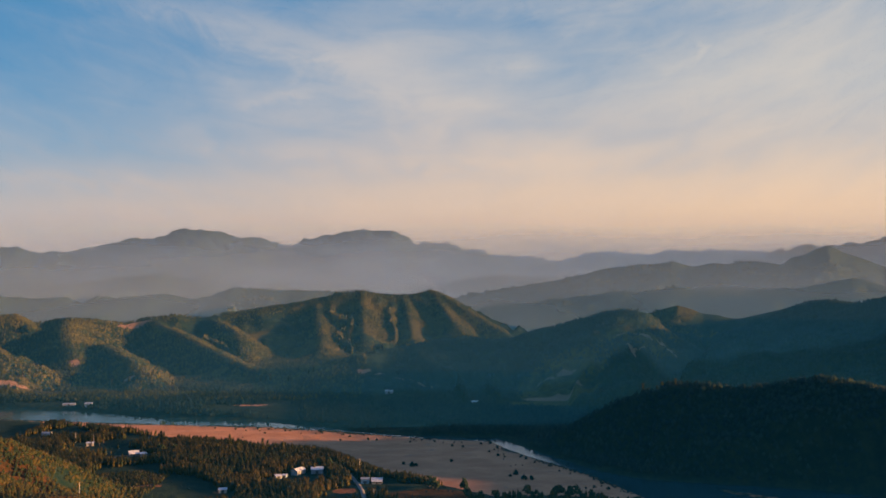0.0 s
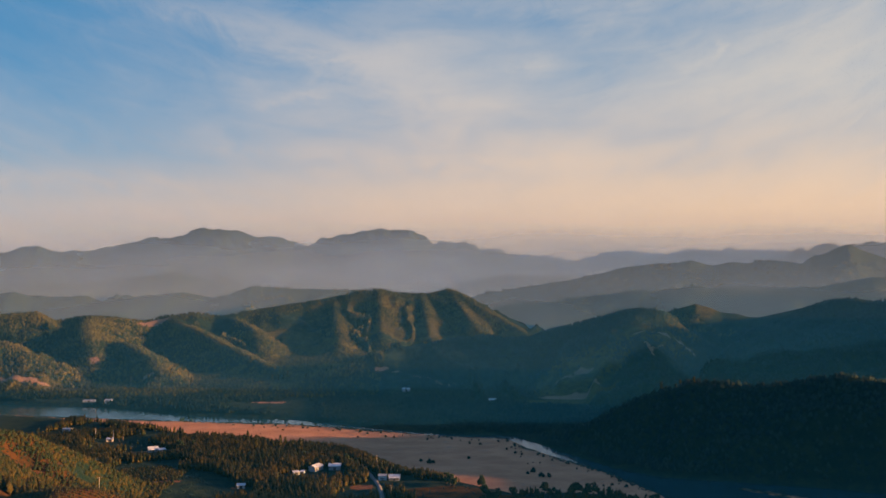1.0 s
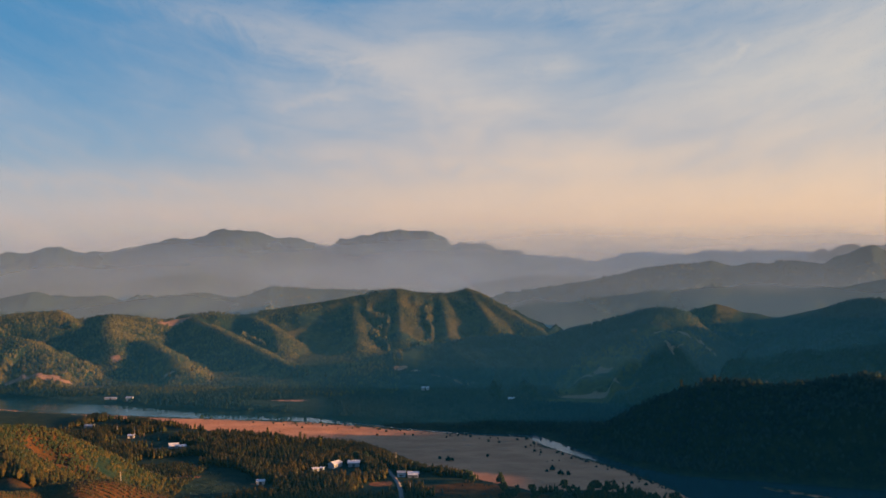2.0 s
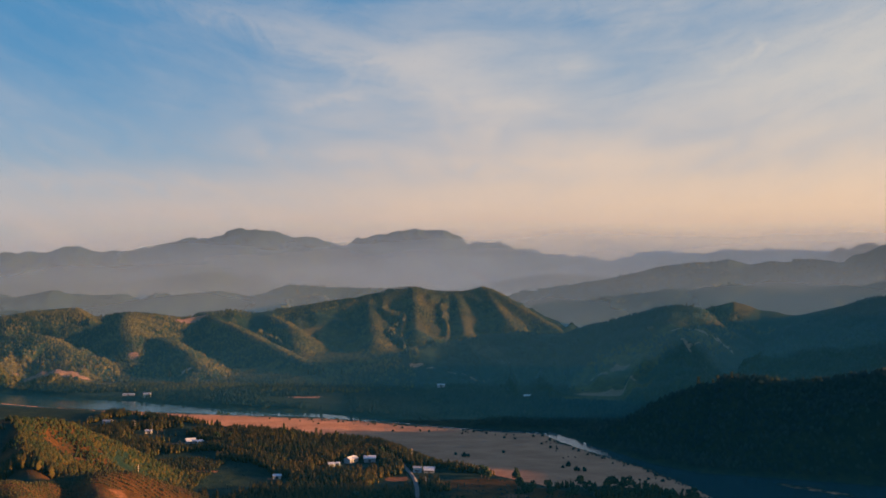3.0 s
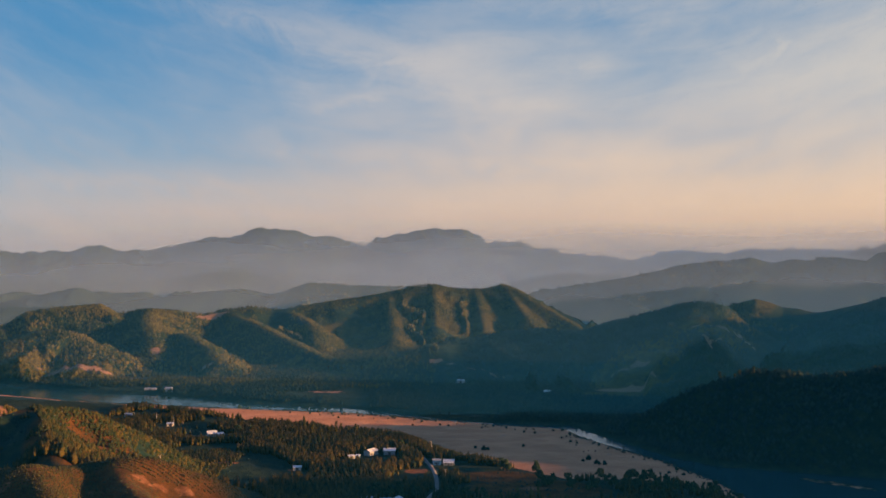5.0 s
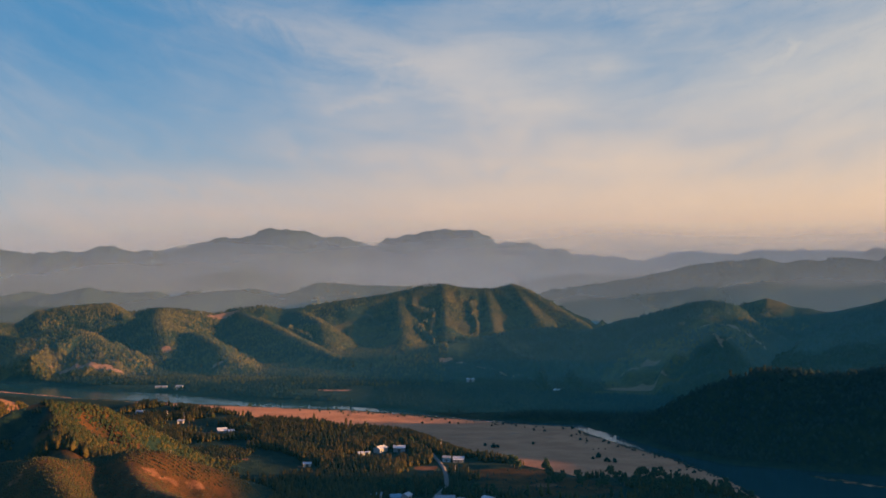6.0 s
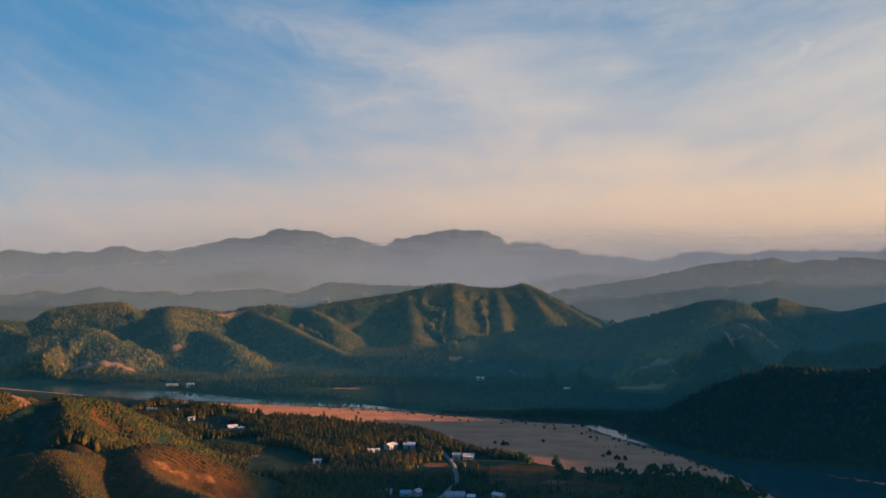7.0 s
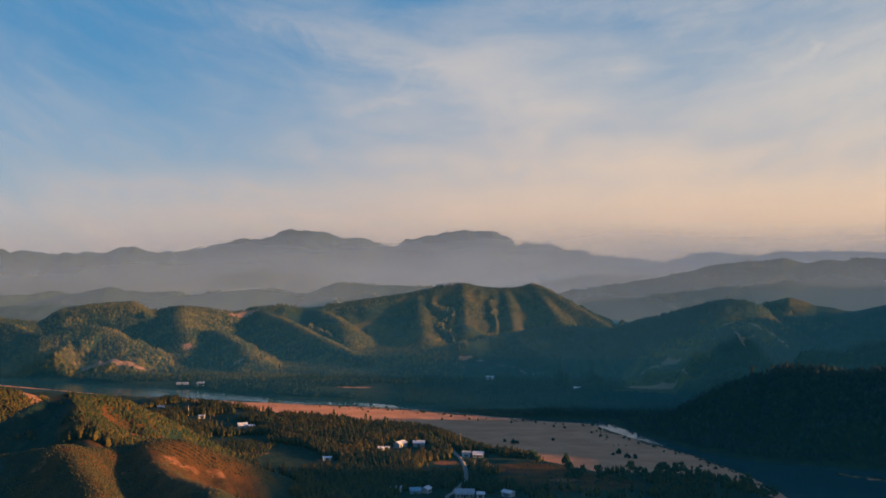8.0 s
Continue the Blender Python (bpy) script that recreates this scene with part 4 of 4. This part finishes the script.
house(-314, 784, 8.0, 5.0, 2.8, 22, -10, WHITE_WALL, ROOF_GREY, "grey-roofed house at the edge of the sandbank", 0.0, 2)
shed(-262, 740, 5.0, 4.0, 2.4, 0.4, 12, PALE_STONE, ROOF_PALE, "open field shelter with a pale roof")
shed(-334, 938, 7.0, 5.0, 3.4, 0.8, 5, PALE_STONE, ROOF_GREY, "pale block building on the far river bank")
shed(-356, 945, 12.0, 4.0, 1.8, 0.3, 6, ROOF_GREY, ROOF_GREY, "long low grey shed on the far river bank")
shed(-30, 1002, 8.0, 5.0, 3.0, 0.5, 8, WHITE_WALL, ROOF_PALE, "far white building at the foot of a dark hill")
shed(60, 930, 7.0, 4.0, 2.6, 0.5, -8, WHITE_WALL, ROOF_PALE, "far white building below a bare slope")

LANE = plain("lane_concrete", (0.15, 0.14, 0.125, 1), (0.27, 0.25, 0.22, 1), 0.9, 0.6)
# road: a concrete lane laid over the ground
pts = along_line(ROAD, np.linspace(0, 1, 70))
tan = np.gradient(pts, axis=0)
tan /= np.hypot(*tan.T)[:, None]
nrm = np.stack([-tan[:, 1], tan[:, 0]], -1)
cols = []
for off, dz in ((-1.5, -0.25), (-1.25, 0.22), (0.0, 0.27), (1.25, 0.22), (1.5, -0.25)):
    q = pts + nrm * off
    cols.append(np.c_[q, ground_height(pts[:, 0], pts[:, 1]) + dz])
tagged(new("road", sheet("road", np.stack(cols, 1).reshape(-1, 3), links(70, 5), LANE)), "narrow pale concrete lane through the trees", "road", kind="structure")

# ---- single trees
def tree_template(seed, height, spread, n, size, mat, name, label, category):
    r = np.random.default_rng(seed)
    t = thing(name, label, category, pose(0, 0, -500))
    lean = r.uniform(-0.06, 0.06, 2) * height
    part("trunk", tube([(0, 0, -0.4), (lean[0] * 0.3, lean[1] * 0.3, height * 0.3), (lean[0] * 0.7, lean[1] * 0.7, height * 0.6), (lean[0], lean[1], height * 0.9)], [0.030 * height, 0.022 * height, 0.014 * height, 0.004 * height], 7), BARK, t)
    for i in range(4):
        a, z = i * 1.7 + r.uniform(0, 0.6), height * (0.34 + 0.12 * i)
        rad = spread * r.uniform(0.55, 0.85)
        part("limb", tube([(lean[0] * z / height, lean[1] * z / height, z), (rad * 0.5 * math.cos(a), rad * 0.5 * math.sin(a), z + 0.10 * height), (rad * math.cos(a), rad * math.sin(a), z + 0.17 * height)], [0.012 * height, 0.008 * height, 0.003 * height], 5), BARK, t)
    v, f = crown(r, n, spread, height * 0.38, height * 0.97, size, 0.5)
    part("crown", (v, f), mat, t)
    return t


LEAF_TREE = leaf_material("broad_leaves", (0.016, 0.036, 0.018, 1), (0.060, 0.078, 0.026, 1))
ROUND = [tree_template(200 + i, 8.5 + i, 3.0 + 0.3 * i, 46, 0.85, LEAF_TREE, "broadleaf_tree", "dark green broadleaf tree with a rounded crown", "tree") for i in range(3)]
TALL = [tree_template(220 + i, 11 + i, 1.6, 34, 0.62, LEAF_NEAR, "tall_tree", "tall slender tree with a thin uneven crown", "tree") for i in range(3)]


def bush_template(seed):
    r = np.random.default_rng(seed)
    t = thing("bush", "low dark green bush growing on the sand", "bush", pose(0, 0, -500))
    for i in range(3):
        a = i * 2.1 + r.uniform(0, 0.5)
        part("stem", tube([(0, 0, -0.2), (0.25 * math.cos(a), 0.25 * math.sin(a), 0.5), (0.6 * math.cos(a), 0.6 * math.sin(a), 1.0)], [0.07, 0.05, 0.02], 5), BARK, t)
    v, f = crown(r, 16, 0.95, 0.25, 1.25, 0.42, 0.55)
    part("foliage", (v, f), LEAF_SHADED, t)
    return t


SAND_BUSH = [bush_template(240 + i) for i in range(4)]


def plant(template, x, y, scale, group=""):
    m = pose(x, y, ground_at(x, y) - 0.1, 0, 0, random.uniform(0, 360))
    c = copy_thing(template, m @ Matrix.Scale(1.0, 4))
    c.scale = (scale * random.uniform(0.9, 1.15), scale * random.uniform(0.9, 1.15), scale)
    if group:
        c["group"] = group
    return c


random.seed(5)
for x, y, n, spread in [(-229, 846, 5, 7), (-8, 674, 2, 2), (28, 682, 2, 2), (77, 626, 3, 4), (72, 640, 3, 3), (-2, 668, 2, 3)]:
    for _ in range(n):
        plant(random.choice(SAND_BUSH), x + random.uniform(-spread, spread), y + random.uniform(-spread, spread) * 0.6, random.uniform(1.1, 2.4), "bushes on the sandbank")
top_line, low_line = along_line(SAND_TOP, np.linspace(0, 1, 600)), along_line(SAND_LOW, np.linspace(0, 1, 600))
seen = [q for q in top_line if -180 < q[0] < 150 and q[1] > 540]
for _ in range(140):
    q = random.choice(seen)
    back = random.expovariate(1 / 9.0)
    x, y = q[0] - back * 0.35 + random.uniform(-3, 3), q[1] - 1.0 - back
    if -side(np.array([x]), np.array([y]), SAND_TOP)[0] > 0 and side(np.array([x]), np.array([y]), SAND_LOW)[0] > 2:
        plant(random.choice(SAND_BUSH), x, y, random.uniform(0.5, 1.4), "bushes on the sandbank")
for x, y, n, sx, sy in [(85, 558, 60, 58, 18), (120, 530, 22, 40, 20), (30, 590, 10, 22, 6), (-16, 655, 9, 10, 12), (-70, 650, 6, 12, 8), (-10, 515, 10, 30, 10), (-60, 520, 8, 20, 8), (-200, 705, 6, 16, 8)]:
    for _ in range(n):
        px, py = x + random.uniform(-sx, sx), y + random.uniform(-sy, sy)
        if side(np.array([px]), np.array([py]), SAND_LOW)[0] < -1.5 and patches(np.array([px]), np.array([py]), YARDS)[0] < 0.5 and not road_gap(np.array([px]), np.array([py]))[0]:
            plant(random.choice(ROUND), px, py, random.uniform(0.45, 0.95), "broad trees on the near bank")
for x, y, n, sx, sy in [(-4, 1146, 3, 14, 3), (-130, 700, 8, 30, 16), (-170, 1070, 8, 60, 12), (-480, 1035, 8, 70, 8), (-265, 742, 4, 12, 6), (-320, 1050, 6, 40, 8), (270, 1117, 5, 30, 3), (-100, 1598, 16, 60, 4), (215, 728, 12, 40, 4), (-560, 1030, 5, 20, 6)]:
    for _ in range(n):
        plant(random.choice(TALL), x + random.uniform(-sx, sx), y + random.uniform(-sy, sy), random.uniform(0.6, 1.05) * (0.55 if y > 1100 else 1.0), "tall single trees")


# smoke of a small fire in the far valley
m, k = material("smoke")
p = k.add("ShaderNodeTexCoord").outputs["Object"]
z = k.add("ShaderNodeSeparateXYZ", {0: p}).outputs[2]
puff = k.math("MULTIPLY", k.range(k.noise(k.mapped(p, (0.05, 0.05, 0.03)), 1.0, 5, 0.6), 0.3, 0.7, 0.2, 1.0), k.range(z, 85, 138, 0.14, 0.0))
k.add("ShaderNodeOutputMaterial", {"Surface": k.add("ShaderNodeMixShader", {0: puff, 1: k.add("ShaderNodeBsdfTransparent"), 2: k.add("ShaderNodeBsdfTranslucent", {"Color": (0.9, 0.88, 0.86, 1)})})})
q, w = np.meshgrid(np.linspace(0, 1, 16), np.linspace(-1, 1, 9), indexing="ij")
v = np.stack([57 - 55 * q ** 2.2 + w * (4 + 26 * q), 1985 - 6 * (1 - w * w) * (0.4 + q), 70 + 68 * q], -1).reshape(-1, 3)
tagged(new("smoke_plume", sheet("smoke_plume", v, links(16, 9), m)), "thin pale smoke rising from the far valley", "smoke", kind="stuff")


def utility_pole(x, y, h):
    t = thing("utility_pole", "pale concrete utility pole with a cross-arm", "pole", pose(x, y, ground_at(x, y) - 0.3, 0, 0, 25), "utility poles")
    part("pole", tube([(0, 0, 0), (0, 0, h)], [0.2, 0.11], 8), PALE_STONE, t)
    bm = bmesh.new()
    block(bm, -0.9, 0.9, -0.06, 0.06, h - 0.7, h - 0.55)
    part("cross_arm", bm, DARK_WOOD, t)
    for ox in (-0.8, 0.0, 0.8):
        part("insulator", tube([(ox, 0, h - 0.55), (ox, 0, h - 0.3)], [0.06, 0.04], 6), WHITE_WALL, t)


for x, y in [(-262, 748), (-278, 752), (-190, 520), (-40, 645), (-26, 560)]:
    utility_pole(x, y, 8.5)

for ob in ROUND + TALL + SAND_BUSH:
    for o in (*ob.children_recursive, ob):
        bpy.data.objects.remove(o)
